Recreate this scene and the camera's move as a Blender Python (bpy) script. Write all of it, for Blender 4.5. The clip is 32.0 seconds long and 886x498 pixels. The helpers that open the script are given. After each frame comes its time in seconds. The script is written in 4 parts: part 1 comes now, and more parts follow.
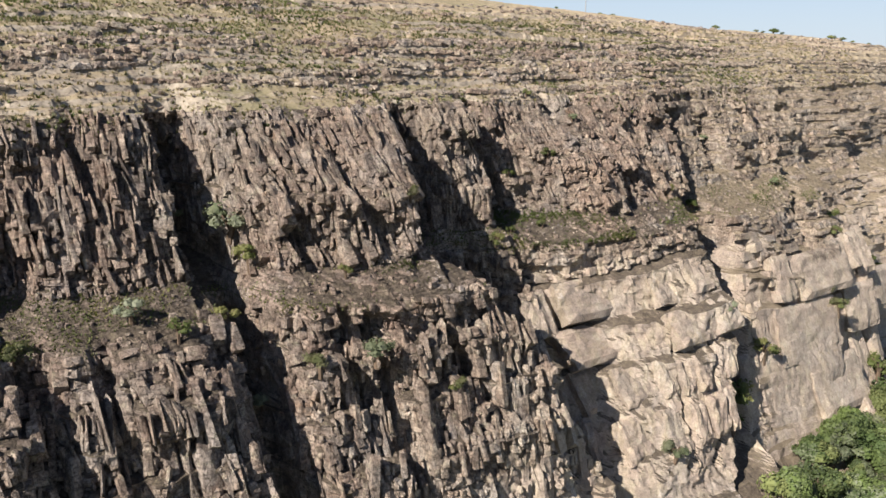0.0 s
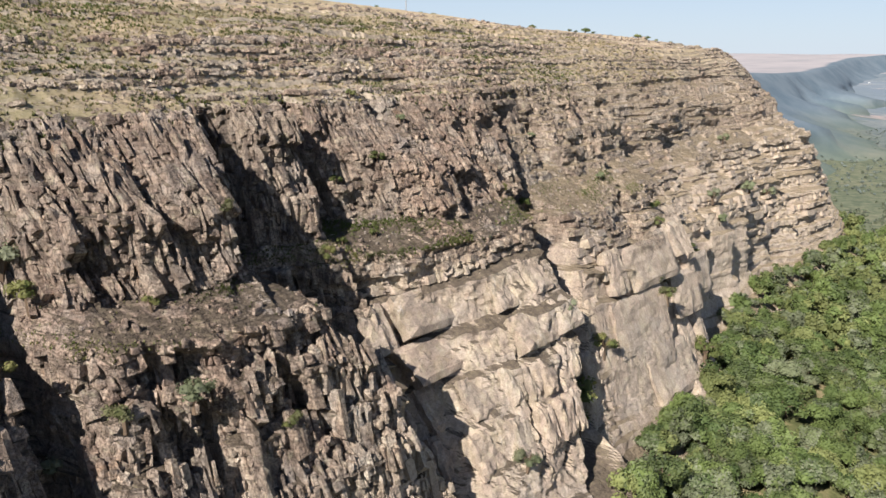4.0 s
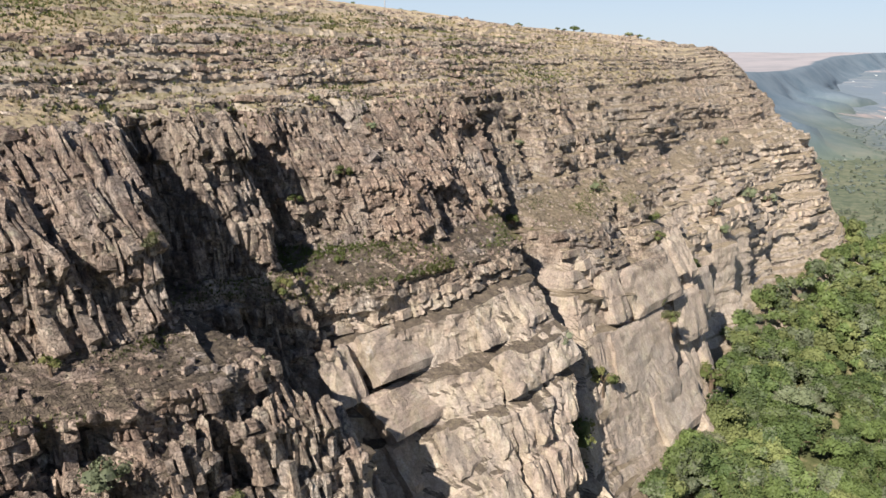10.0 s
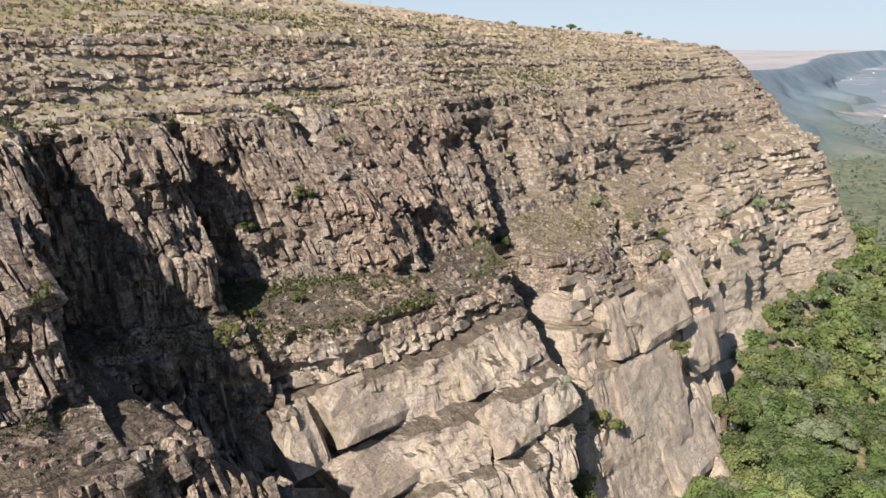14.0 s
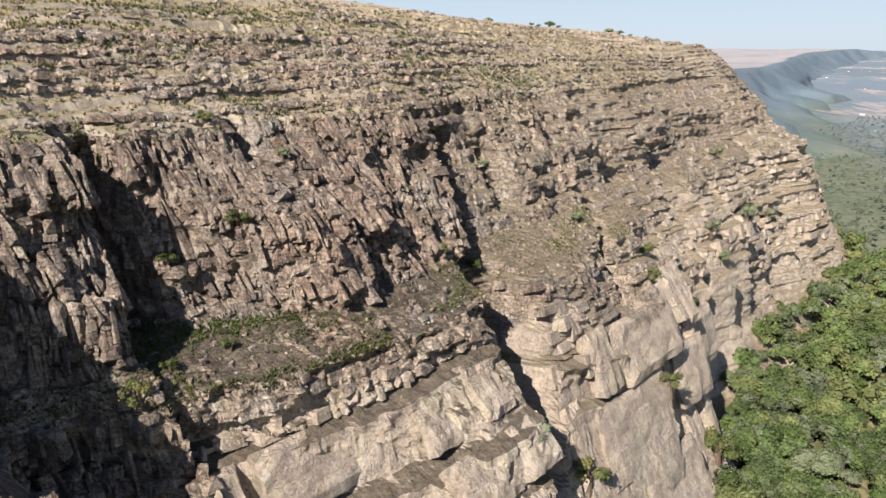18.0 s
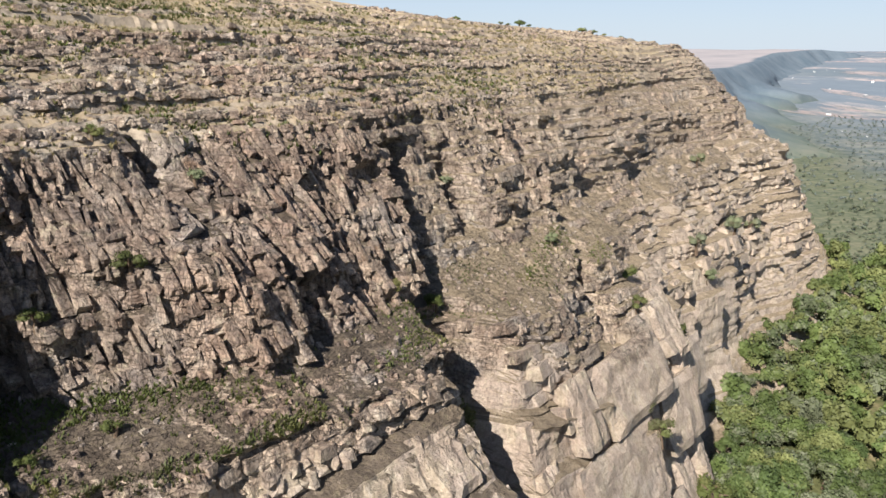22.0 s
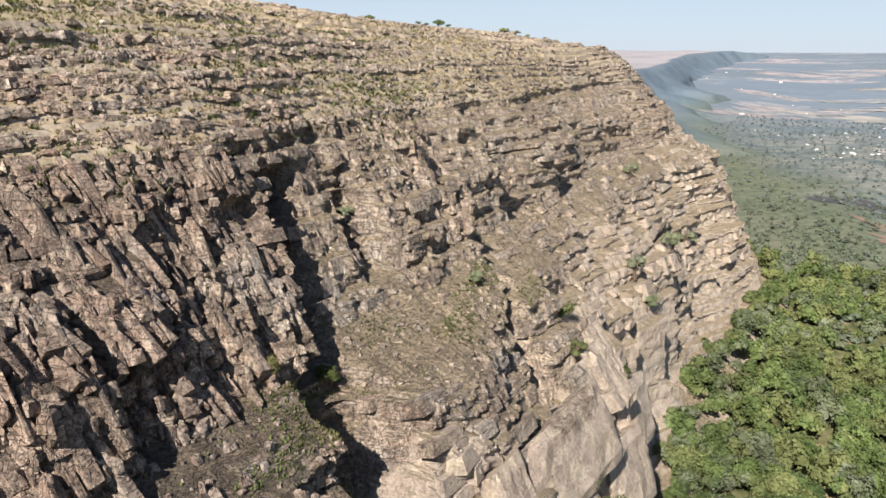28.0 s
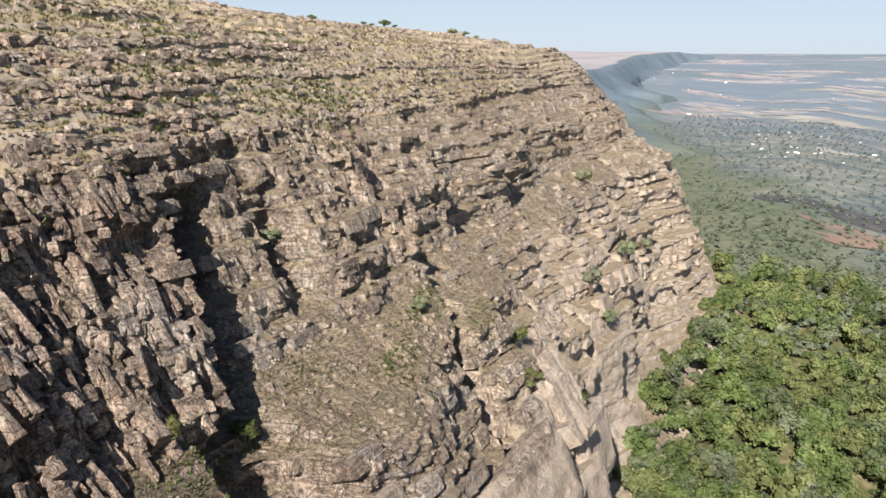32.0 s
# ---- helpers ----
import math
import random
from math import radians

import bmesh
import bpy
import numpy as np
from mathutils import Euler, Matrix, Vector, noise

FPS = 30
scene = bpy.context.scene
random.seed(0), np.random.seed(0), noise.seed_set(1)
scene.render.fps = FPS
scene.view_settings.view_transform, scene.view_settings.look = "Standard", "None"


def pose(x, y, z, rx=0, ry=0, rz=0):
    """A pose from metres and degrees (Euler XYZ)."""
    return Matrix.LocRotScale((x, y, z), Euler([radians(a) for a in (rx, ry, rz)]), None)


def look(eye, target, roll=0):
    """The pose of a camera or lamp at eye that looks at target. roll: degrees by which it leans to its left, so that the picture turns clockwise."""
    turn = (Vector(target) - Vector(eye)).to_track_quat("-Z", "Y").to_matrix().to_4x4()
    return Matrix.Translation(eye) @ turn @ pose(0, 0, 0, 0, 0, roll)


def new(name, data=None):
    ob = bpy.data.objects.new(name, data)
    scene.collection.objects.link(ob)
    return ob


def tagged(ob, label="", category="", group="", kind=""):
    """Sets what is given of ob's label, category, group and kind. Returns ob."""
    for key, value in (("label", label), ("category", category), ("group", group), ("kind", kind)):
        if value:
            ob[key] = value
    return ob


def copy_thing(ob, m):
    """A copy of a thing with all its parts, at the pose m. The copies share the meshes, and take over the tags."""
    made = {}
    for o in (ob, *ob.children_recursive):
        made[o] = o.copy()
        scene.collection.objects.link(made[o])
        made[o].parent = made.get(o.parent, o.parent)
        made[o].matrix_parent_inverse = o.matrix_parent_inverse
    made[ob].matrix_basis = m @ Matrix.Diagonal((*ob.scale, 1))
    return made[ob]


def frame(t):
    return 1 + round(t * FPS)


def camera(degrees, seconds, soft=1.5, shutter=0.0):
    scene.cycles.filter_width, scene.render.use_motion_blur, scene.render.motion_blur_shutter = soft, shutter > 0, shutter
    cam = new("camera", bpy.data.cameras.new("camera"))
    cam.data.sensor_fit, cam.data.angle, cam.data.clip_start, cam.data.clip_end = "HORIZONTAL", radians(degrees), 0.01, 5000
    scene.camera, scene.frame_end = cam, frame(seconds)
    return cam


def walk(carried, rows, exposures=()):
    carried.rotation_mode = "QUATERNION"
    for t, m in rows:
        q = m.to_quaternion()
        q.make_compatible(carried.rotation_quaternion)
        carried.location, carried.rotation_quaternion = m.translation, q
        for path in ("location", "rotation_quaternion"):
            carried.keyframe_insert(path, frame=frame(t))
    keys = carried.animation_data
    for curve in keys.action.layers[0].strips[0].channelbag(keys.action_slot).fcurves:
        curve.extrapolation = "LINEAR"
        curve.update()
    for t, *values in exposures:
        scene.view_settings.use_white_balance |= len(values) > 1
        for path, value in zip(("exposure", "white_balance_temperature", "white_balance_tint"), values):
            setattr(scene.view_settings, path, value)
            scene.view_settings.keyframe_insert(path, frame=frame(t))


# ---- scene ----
cam = camera(60, 32.0, soft=1.5)
PATH = [
    (0, (-0.00, -0.00, 0.00), (-19.317, 44.404, -12.456), 0.51),
    (0.5, (-0.50, 1.22, -0.11), (-18.821, 46.051, -12.549), 0.51),
    (1, (-0.92, 2.65, -0.29), (-17.682, 48.095, -12.690), 0.41),
    (1.5, (-1.28, 3.94, -0.53), (-16.424, 49.965, -12.865), 0.25),
    (2, (-1.62, 5.29, -0.64), (-15.166, 51.818, -12.948), 0.13),
    (2.5, (-1.91, 6.24, -0.78), (-14.296, 53.102, -13.041), 0.10),
    (3, (-2.10, 7.12, -0.82), (-13.325, 54.273, -13.069), 0.03),
    (3.5, (-2.26, 7.96, -0.83), (-12.326, 55.372, -13.086), 0.06),
    (4, (-2.38, 8.75, -0.80), (-11.538, 56.342, -13.070), 0.06),
    (4.5, (-2.51, 9.53, -0.87), (-11.301, 57.201, -13.123), 0.01),
    (6.5, (-3.11, 13.04, -0.89), (-11.739, 60.728, -13.180), 0.02),
    (7, (-3.32, 15.06, -0.78), (-11.899, 62.757, -13.093), 0.07),
    (7.5, (-3.51, 17.10, -0.76), (-12.029, 64.811, -13.072), 0.05),
    (8, (-3.71, 18.70, -0.80), (-12.176, 66.424, -13.089), -0.00),
    (8.5, (-3.79, 20.22, -0.74), (-12.231, 67.942, -13.046), 0.01),
    (9, (-3.78, 21.74, -0.74), (-12.208, 69.466, -13.045), -0.05),
    (9.5, (-3.87, 23.34, -0.73), (-12.265, 71.067, -13.035), -0.06),
    (10, (-3.99, 25.05, -0.73), (-12.327, 72.785, -13.031), -0.09),
    (10.5, (-4.06, 26.85, -0.72), (-12.344, 74.599, -13.024), -0.13),
    (11, (-4.13, 28.60, -0.68), (-12.392, 76.348, -12.980), -0.15),
    (11.5, (-4.20, 30.32, -0.63), (-12.444, 78.077, -12.949), -0.16),
    (12, (-4.12, 32.64, -0.48), (-12.367, 80.387, -12.823), -0.19),
    (12.5, (-4.17, 34.31, -0.45), (-12.397, 82.061, -12.790), -0.25),
    (13, (-4.21, 36.08, -0.39), (-12.408, 83.829, -12.737), -0.23),
    (13.5, (-4.21, 38.50, -0.39), (-12.388, 86.252, -12.739), -0.30),
    (14, (-4.25, 40.71, -0.36), (-12.417, 88.469, -12.722), -0.29),
    (14.5, (-4.19, 43.34, -0.26), (-12.017, 91.140, -12.658), -0.26),
    (15, (-4.21, 45.30, -0.10), (-11.383, 93.187, -12.571), -0.20),
    (15.5, (-4.28, 46.90, -0.04), (-11.165, 94.820, -12.551), -0.18),
    (17.5, (-4.32, 52.85, -0.06), (-11.229, 100.761, -12.587), -0.12),
    (18, (-4.33, 54.69, -0.06), (-11.192, 102.602, -12.588), -0.10),
    (18.5, (-4.37, 56.31, -0.10), (-11.206, 104.236, -12.618), -0.10),
    (19, (-4.43, 58.15, -0.08), (-10.798, 106.128, -12.638), -0.02),
    (19.5, (-4.44, 60.99, -0.13), (-10.070, 109.063, -12.658), -0.07),
    (20, (-4.52, 63.40, -0.13), (-10.156, 111.467, -12.672), -0.05),
    (20.5, (-4.50, 65.67, -0.10), (-10.171, 113.736, -12.630), -0.07),
    (21, (-4.55, 67.50, -0.07), (-9.896, 115.603, -12.619), -0.04),
    (21.5, (-4.56, 69.28, -0.07), (-9.916, 117.386, -12.614), -0.01),
    (22, (-4.47, 70.87, -0.04), (-9.546, 119.007, -12.562), -0.04),
    (22.5, (-4.42, 72.47, 0.00), (-9.095, 120.656, -12.506), -0.03),
    (23, (-4.37, 74.05, 0.01), (-8.688, 122.273, -12.492), -0.03),
    (23.5, (-4.30, 75.58, 0.07), (-8.272, 123.830, -12.431), -0.03),
    (24, (-4.26, 77.04, 0.15), (-7.805, 125.316, -12.371), -0.01),
    (24.5, (-4.25, 78.67, 0.26), (-7.324, 126.968, -12.300), 0.11),
    (25, (-4.16, 80.31, 0.25), (-6.813, 128.633, -12.305), 0.09),
    (25.5, (-3.94, 81.98, 0.30), (-6.284, 130.330, -12.230), 0.05),
    (27.5, (-3.51, 89.27, 0.23), (-4.287, 137.682, -12.242), 0.08),
    (28, (-3.38, 90.62, 0.30), (-3.755, 139.036, -12.191), 0.08),
    (28.5, (-3.17, 92.09, 0.35), (-3.094, 140.504, -12.132), 0.07),
    (29, (-3.02, 93.34, 0.36), (-2.453, 141.760, -12.103), 0.06),
    (29.5, (-2.88, 94.58, 0.36), (-1.866, 143.000, -12.084), 0.04),
    (30, (-2.70, 95.68, 0.41), (-1.262, 144.089, -12.033), 0.05),
    (30.5, (-2.50, 96.74, 0.48), (-0.659, 145.130, -11.981), 0.13),
    (31, (-2.30, 97.69, 0.47), (-0.159, 146.075, -11.968), 0.08),
    (31.5, (-2.12, 98.68, 0.51), (0.314, 147.049, -11.932), 0.15),
    (32, (-1.84, 99.99, 0.53), (0.770, 148.349, -11.913), 0.15),
]
walk(cam, [(t, look(e, g, r)) for t, e, g, r in PATH])

# ---- sky and sun ----
SUN_TO = Vector((-0.285, -0.72, 0.60)).normalized()      # towards the sun
SUN_UP = math.asin(SUN_TO.z)
SUN_ROUND = math.atan2(SUN_TO.x, SUN_TO.y)
world = bpy.data.worlds.new("sky")
scene.world = world
world.use_nodes = True
wn = world.node_tree
sky = wn.nodes.new("ShaderNodeTexSky")
sky.sky_type, sky.sun_disc = "NISHITA", False
sky.sun_elevation, sky.sun_rotation = SUN_UP, SUN_ROUND
sky.air_density, sky.dust_density, sky.ozone_density, sky.altitude = 1.0, 0.8, 6.0, 2000
wn.nodes["Background"].inputs["Strength"].default_value = 0.050
# Pale haze low over the horizon, thinning upwards.
way = wn.nodes.new("ShaderNodeTexCoord")
split = wn.nodes.new("ShaderNodeSeparateXYZ")
wn.links.new(way.outputs["Generated"], split.inputs[0])
thin = wn.nodes.new("ShaderNodeMath")
thin.operation, thin.inputs[1].default_value = "MULTIPLY", -3.6
wn.links.new(split.outputs["Z"], thin.inputs[0])
haze = wn.nodes.new("ShaderNodeMath")
haze.operation = "EXPONENT"
wn.links.new(thin.outputs[0], haze.inputs[0])
amount = wn.nodes.new("ShaderNodeMath")
amount.operation, amount.use_clamp, amount.inputs[1].default_value = "MULTIPLY", True, 0.9
wn.links.new(haze.outputs[0], amount.inputs[0])
hazy = wn.nodes.new("ShaderNodeMix")
hazy.data_type = "RGBA"
wn.links.new(amount.outputs[0], hazy.inputs[0])
wn.links.new(sky.outputs["Color"], hazy.inputs[6])
hazy.inputs[7].default_value = (6.7, 7.6, 8.7, 1)
wn.links.new(hazy.outputs[2], wn.nodes["Background"].inputs["Color"])
sun = new("sun", bpy.data.lights.new("sun", "SUN"))
sun.data.energy, sun.data.angle, sun.data.color = 5.0, radians(0.53), (1.0, 0.93, 0.83)
sun.matrix_world = look(SUN_TO * 300, (0, 0, 0))
scene.view_settings.exposure = 1.0

# ---- materials ----


class Nodes:
    """A short way to write node trees."""

    def __init__(self, name):
        self.mat = bpy.data.materials.new(name)
        self.mat.use_nodes = True
        self.tree = self.mat.node_tree
        self.shader = self.tree.nodes["Principled BSDF"]
        self.shader.inputs["Specular IOR Level"].default_value = 0.25

    def node(self, kind, **sockets):
        n = self.tree.nodes.new(kind)
        for key, value in sockets.items():
            self.put(n.inputs[1] if key == "Vector_001" else n.inputs[key.replace("_", " ")], value)
        return n

    def put(self, socket, value):
        if isinstance(value, bpy.types.NodeSocket):
            self.tree.links.new(value, socket)
        else:
            socket.default_value = value

    def noise(self, where, scale, detail=4.0, rough=0.55, distort=0.0):
        n = self.node("ShaderNodeTexNoise", Vector=where, Scale=scale, Detail=detail, Roughness=rough, Distortion=distort)
        return n.outputs["Fac"]

    def steps(self, value, *stops):
        n = self.node("ShaderNodeValToRGB", Fac=value)
        ramp = n.color_ramp
        while len(ramp.elements) < len(stops):
            ramp.elements.new(0.5)
        for e, (at, c) in zip(ramp.elements, stops):
            e.position, e.color = at, (c, c, c, 1) if isinstance(c, (int, float)) else (*c, 1)
        return n.outputs["Color"]

    def mix(self, fac, a, b, how="MIX"):
        n = self.tree.nodes.new("ShaderNodeMix")
        n.data_type, n.blend_type = "RGBA", how
        for socket, value in zip((n.inputs[0], n.inputs[6], n.inputs[7]), (fac, a, b)):
            self.put(socket, (*value, 1) if isinstance(value, tuple) and len(value) == 3 else value)
        return n.outputs[2]

    def math(self, how, a, b=0.0):
        n = self.tree.nodes.new("ShaderNodeMath")
        n.operation = how
        self.put(n.inputs[0], a), self.put(n.inputs[1], b)
        return n.outputs[0]

    def stretched(self, where, x, y, z, turn=0.0):
        n = self.node("ShaderNodeMapping", Vector=where, Scale=(x, y, z), Rotation=(0, 0, turn))
        return n.outputs["Vector"]

    def finish(self, colour, roughness, height=None, depth=0.1, strength=0.6):
        self.put(self.shader.inputs["Base Color"], colour if not isinstance(colour, tuple) else (*colour, 1))
        self.put(self.shader.inputs["Roughness"], roughness)
        if height is not None:
            b = self.node("ShaderNodeBump", Strength=strength, Distance=depth, Height=height)
            self.put(self.shader.inputs["Normal"], b.outputs["Normal"])
        return self.mat


def rock_material(name, soil):
    """Pinkish quartzite with grey weathering, dark streaks and lichen; soil and dry grass where it lies flat."""
    k = Nodes(name)
    geo = k.tree.nodes.new("ShaderNodeNewGeometry")
    info = k.tree.nodes.new("ShaderNodeObjectInfo")
    at = geo.outputs["Position"]
    big, mid = k.noise(at, 0.055, 3), k.noise(at, 0.45, 5, 0.62)
    beds = k.noise(k.stretched(at, 0.12, 0.12, 1.6), 1.0, 4, 0.6)
    streak = k.noise(k.stretched(at, 1.5, 1.5, 0.12), 1.0, 4, 0.6, 0.5)
    fine = k.noise(at, 3.2, 6, 0.7)
    colour = k.steps(mid, (0.28, (0.13, 0.105, 0.09)), (0.41, (0.31, 0.25, 0.20)), (0.52, (0.46, 0.38, 0.30)), (0.64, (0.56, 0.485, 0.40)), (0.8, (0.70, 0.65, 0.58)))
    colour = k.mix(k.steps(big, (0.42, 0.0), (0.62, 0.5)), colour, (0.40, 0.275, 0.21))
    colour = k.mix(k.steps(k.noise(at, 0.13, 4, 0.6), (0.52, 0.0), (0.64, 0.6)), colour, (0.50, 0.465, 0.425))
    colour = k.mix(k.steps(k.noise(at, 0.21, 4, 0.6), (0.66, 0.0), (0.74, 0.55)), colour, (0.46, 0.27, 0.14))
    colour = k.mix(k.steps(beds, (0.46, 0.0), (0.7, 0.5)), colour, (0.27, 0.24, 0.21))
    colour = k.mix(k.steps(streak, (0.52, 0.0), (0.72, 0.75)), colour, (0.115, 0.095, 0.085))
    pick = k.math("FRACT", k.math("ADD", info.outputs["Random"], geo.outputs["Random Per Island"]))
    colour = k.mix(0.6, colour, k.steps(pick, (0.0, (0.36, 0.34, 0.33)), (0.30, (0.80, 0.76, 0.72)), (0.7, (1.0, 0.95, 0.88)), (1.0, (0.68, 0.58, 0.52))), "MULTIPLY")
    # The upper beds are darker and browner than the pale slabs below.
    xyz = k.tree.nodes.new("ShaderNodeSeparateXYZ")
    k.put(xyz.inputs[0], at)
    along = k.math("ADD", k.math("MULTIPLY", xyz.outputs["X"], 0.5), k.math("MULTIPLY", xyz.outputs["Y"], 0.866))
    bed = k.math("ADD", k.math("MULTIPLY", xyz.outputs["Z"], 0.022), k.math("ADD", k.math("MULTIPLY", along, -0.008), k.math("MULTIPLY", k.math("SUBTRACT", k.noise(at, 0.075, 4, 0.65), 0.5), 2.1)))
    below = k.steps(k.math("MULTIPLY", xyz.outputs["Z"], -0.05), (0.3, 0.0), (0.5, 1.0))
    colour = k.mix(k.math("MULTIPLY", below, k.steps(k.math("ADD", bed, 1.86), (0.24, 0.0), (0.62, 0.6))), colour, k.mix(0.55, colour, (0.13, 0.10, 0.09)))
    pale = k.steps(k.math("SUBTRACT", k.math("ADD", k.math("MULTIPLY", xyz.outputs["Z"], -0.03), k.math("ADD", k.math("SUBTRACT", k.math("MULTIPLY", k.math("MAXIMUM", k.math("SUBTRACT", along, 150.0), 0.0), 0.002), k.math("MINIMUM", k.math("MAXIMUM", k.math("MULTIPLY", k.math("SUBTRACT", along, 112.0), 0.01), 0.0), 0.13)), k.math("MULTIPLY", k.math("SUBTRACT", big, 0.5), 0.8))),
                                  k.math("MULTIPLY", k.math("MAXIMUM", k.math("SUBTRACT", 86.0, along), 0.0), 0.022)), (0.96, 0.0), (1.2, 0.72))
    tint = k.steps(k.noise(k.stretched(at, 0.5, 0.5, 0.12), 1.0, 4, 0.6), (0.34, (0.35, 0.285, 0.235)), (0.48, (0.49, 0.395, 0.32)), (0.62, (0.52, 0.43, 0.305)), (0.74, (0.62, 0.55, 0.48)))
    colour = k.mix(pale, colour, k.mix(0.3, tint, colour))
    plainer = k.math("SUBTRACT", 1.0, k.math("MULTIPLY", pale, 0.9))
    colour = k.mix(k.steps(k.math("MULTIPLY", along, 0.004), (0.45, 0.0), (0.75, 0.3)), colour, (0.56, 0.46, 0.36))        # lighter tan towards the headland
    colour = k.mix(k.steps(k.noise(at, 0.9, 4), (0.58, 0.0), (0.72, 0.4)), colour, (0.42, 0.38, 0.25))
    colour = k.mix(k.math("ADD", 0.35, k.math("MULTIPLY", plainer, 0.45)), colour, k.steps(fine, (0.33, 0.42), (0.5, 1.0), (0.68, 1.35)), "MULTIPLY")
    chips = k.node("ShaderNodeTexVoronoi", Vector=k.stretched(at, 1.7, 1.7, 0.9), Scale=1.0, Randomness=1.0)
    colour = k.mix(k.math("ADD", 0.16, k.math("MULTIPLY", plainer, 0.4)), colour, k.steps(chips.outputs["Color"], (0.1, (0.55, 0.49, 0.46)), (0.45, (0.98, 0.95, 0.92)), (0.8, (1.25, 1.22, 1.2)), (1.0, (0.95, 0.78, 0.68))), "MULTIPLY")
    if soil:
        up = k.tree.nodes.new("ShaderNodeSeparateXYZ")
        k.put(up.inputs[0], geo.outputs["True Normal"])
        flat = k.math("ADD", up.outputs["Z"], k.math("MULTIPLY", k.math("SUBTRACT", mid, 0.5), 0.7))
        earth = k.steps(k.noise(at, 1.4, 6, 0.7), (0.3, (0.05, 0.038, 0.03)), (0.5, (0.105, 0.08, 0.058)), (0.62, (0.16, 0.125, 0.085)), (0.75, (0.085, 0.09, 0.04)))
        veld = k.steps(k.noise(at, 1.8, 6, 0.75), (0.32, (0.13, 0.10, 0.062)), (0.5, (0.31, 0.24, 0.155)), (0.7, (0.39, 0.31, 0.21)))
        earth = k.mix(k.steps(k.math("MULTIPLY", along, 0.004), (0.44, 0.0), (0.58, 0.85)), earth, veld)
        colour = k.mix(k.steps(flat, (0.62, 0.0), (0.78, 0.92)), colour, earth)
    joint = k.math("ABSOLUTE", k.math("SUBTRACT", k.noise(k.stretched(at, 1.0, 1.0, 0.4), 0.9, 3, 0.5, 0.4), 0.5))
    bedding = k.math("ABSOLUTE", k.math("SUBTRACT", k.noise(k.stretched(at, 0.15, 0.15, 1.5), 1.0, 3, 0.55, 0.3), 0.5))
    gap = k.steps(k.math("MINIMUM", joint, bedding), (0.0, 0.0), (0.02, 1.0))
    colour = k.mix(k.math("MULTIPLY", plainer, 0.3), colour, gap, "MULTIPLY")
    colour = k.mix(1.0, colour, (0.93, 0.955, 1.0), "MULTIPLY")
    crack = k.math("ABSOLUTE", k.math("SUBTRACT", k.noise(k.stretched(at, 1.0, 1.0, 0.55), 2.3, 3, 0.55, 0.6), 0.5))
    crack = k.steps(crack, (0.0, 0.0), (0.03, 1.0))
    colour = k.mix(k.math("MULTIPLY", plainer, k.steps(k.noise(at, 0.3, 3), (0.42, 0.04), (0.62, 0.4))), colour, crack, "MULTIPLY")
    high = k.mix(k.math("MULTIPLY", plainer, 0.14), k.mix(k.math("MULTIPLY", plainer, 0.2), k.mix(0.35, k.mix(0.5, mid, fine), streak), gap), crack)
    return k.finish(colour, 0.88, high, 0.8, 1.0)


def slope_material():
    """Dry grass with greener patches, bare gravel and half-buried stone."""
    k = Nodes("dry_grass_slope")
    geo = k.tree.nodes.new("ShaderNodeNewGeometry")
    at = geo.outputs["Position"]
    a, b, c = k.noise(at, 0.05, 4), k.noise(at, 0.55, 6, 0.7), k.noise(at, 2.6, 6, 0.75)
    colour = k.steps(b, (0.28, (0.10, 0.08, 0.054)), (0.44, (0.235, 0.185, 0.122)), (0.58, (0.335, 0.265, 0.18)), (0.75, (0.39, 0.315, 0.23)))
    colour = k.mix(k.steps(a, (0.42, 0.65), (0.56, 0.0)), colour, (0.16, 0.15, 0.08))
    colour = k.mix(k.steps(c, (0.56, 0.0), (0.66, 0.75)), colour, (0.31, 0.26, 0.21))
    colour = k.mix(k.steps(c, (0.30, 0.8), (0.42, 0.0)), colour, (0.075, 0.065, 0.04))
    up = k.tree.nodes.new("ShaderNodeSeparateXYZ")
    k.put(up.inputs[0], geo.outputs["True Normal"])
    stone = k.steps(k.noise(at, 0.8, 5, 0.65), (0.3, (0.17, 0.14, 0.115)), (0.5, (0.32, 0.27, 0.215)), (0.7, (0.42, 0.36, 0.29)))
    colour = k.mix(k.steps(k.math("ADD", up.outputs["Z"], k.math("MULTIPLY", k.math("SUBTRACT", b, 0.5), 0.5)), (0.72, 1.0), (0.88, 0.0)), colour, stone)
    xyz = k.tree.nodes.new("ShaderNodeSeparateXYZ")
    k.put(xyz.inputs[0], at)
    along = k.math("ADD", k.math("MULTIPLY", xyz.outputs["X"], 0.5), k.math("MULTIPLY", xyz.outputs["Y"], 0.866))
    colour = k.mix(k.steps(k.math("MULTIPLY", along, 0.004), (0.4, 0.0), (0.7, 0.4)), colour, k.steps(b, (0.3, (0.27, 0.21, 0.14)), (0.6, (0.50, 0.40, 0.28))))      # paler tan towards the headland
    return k.finish(colour, 0.95, k.mix(0.5, b, c), 0.5, 0.8)


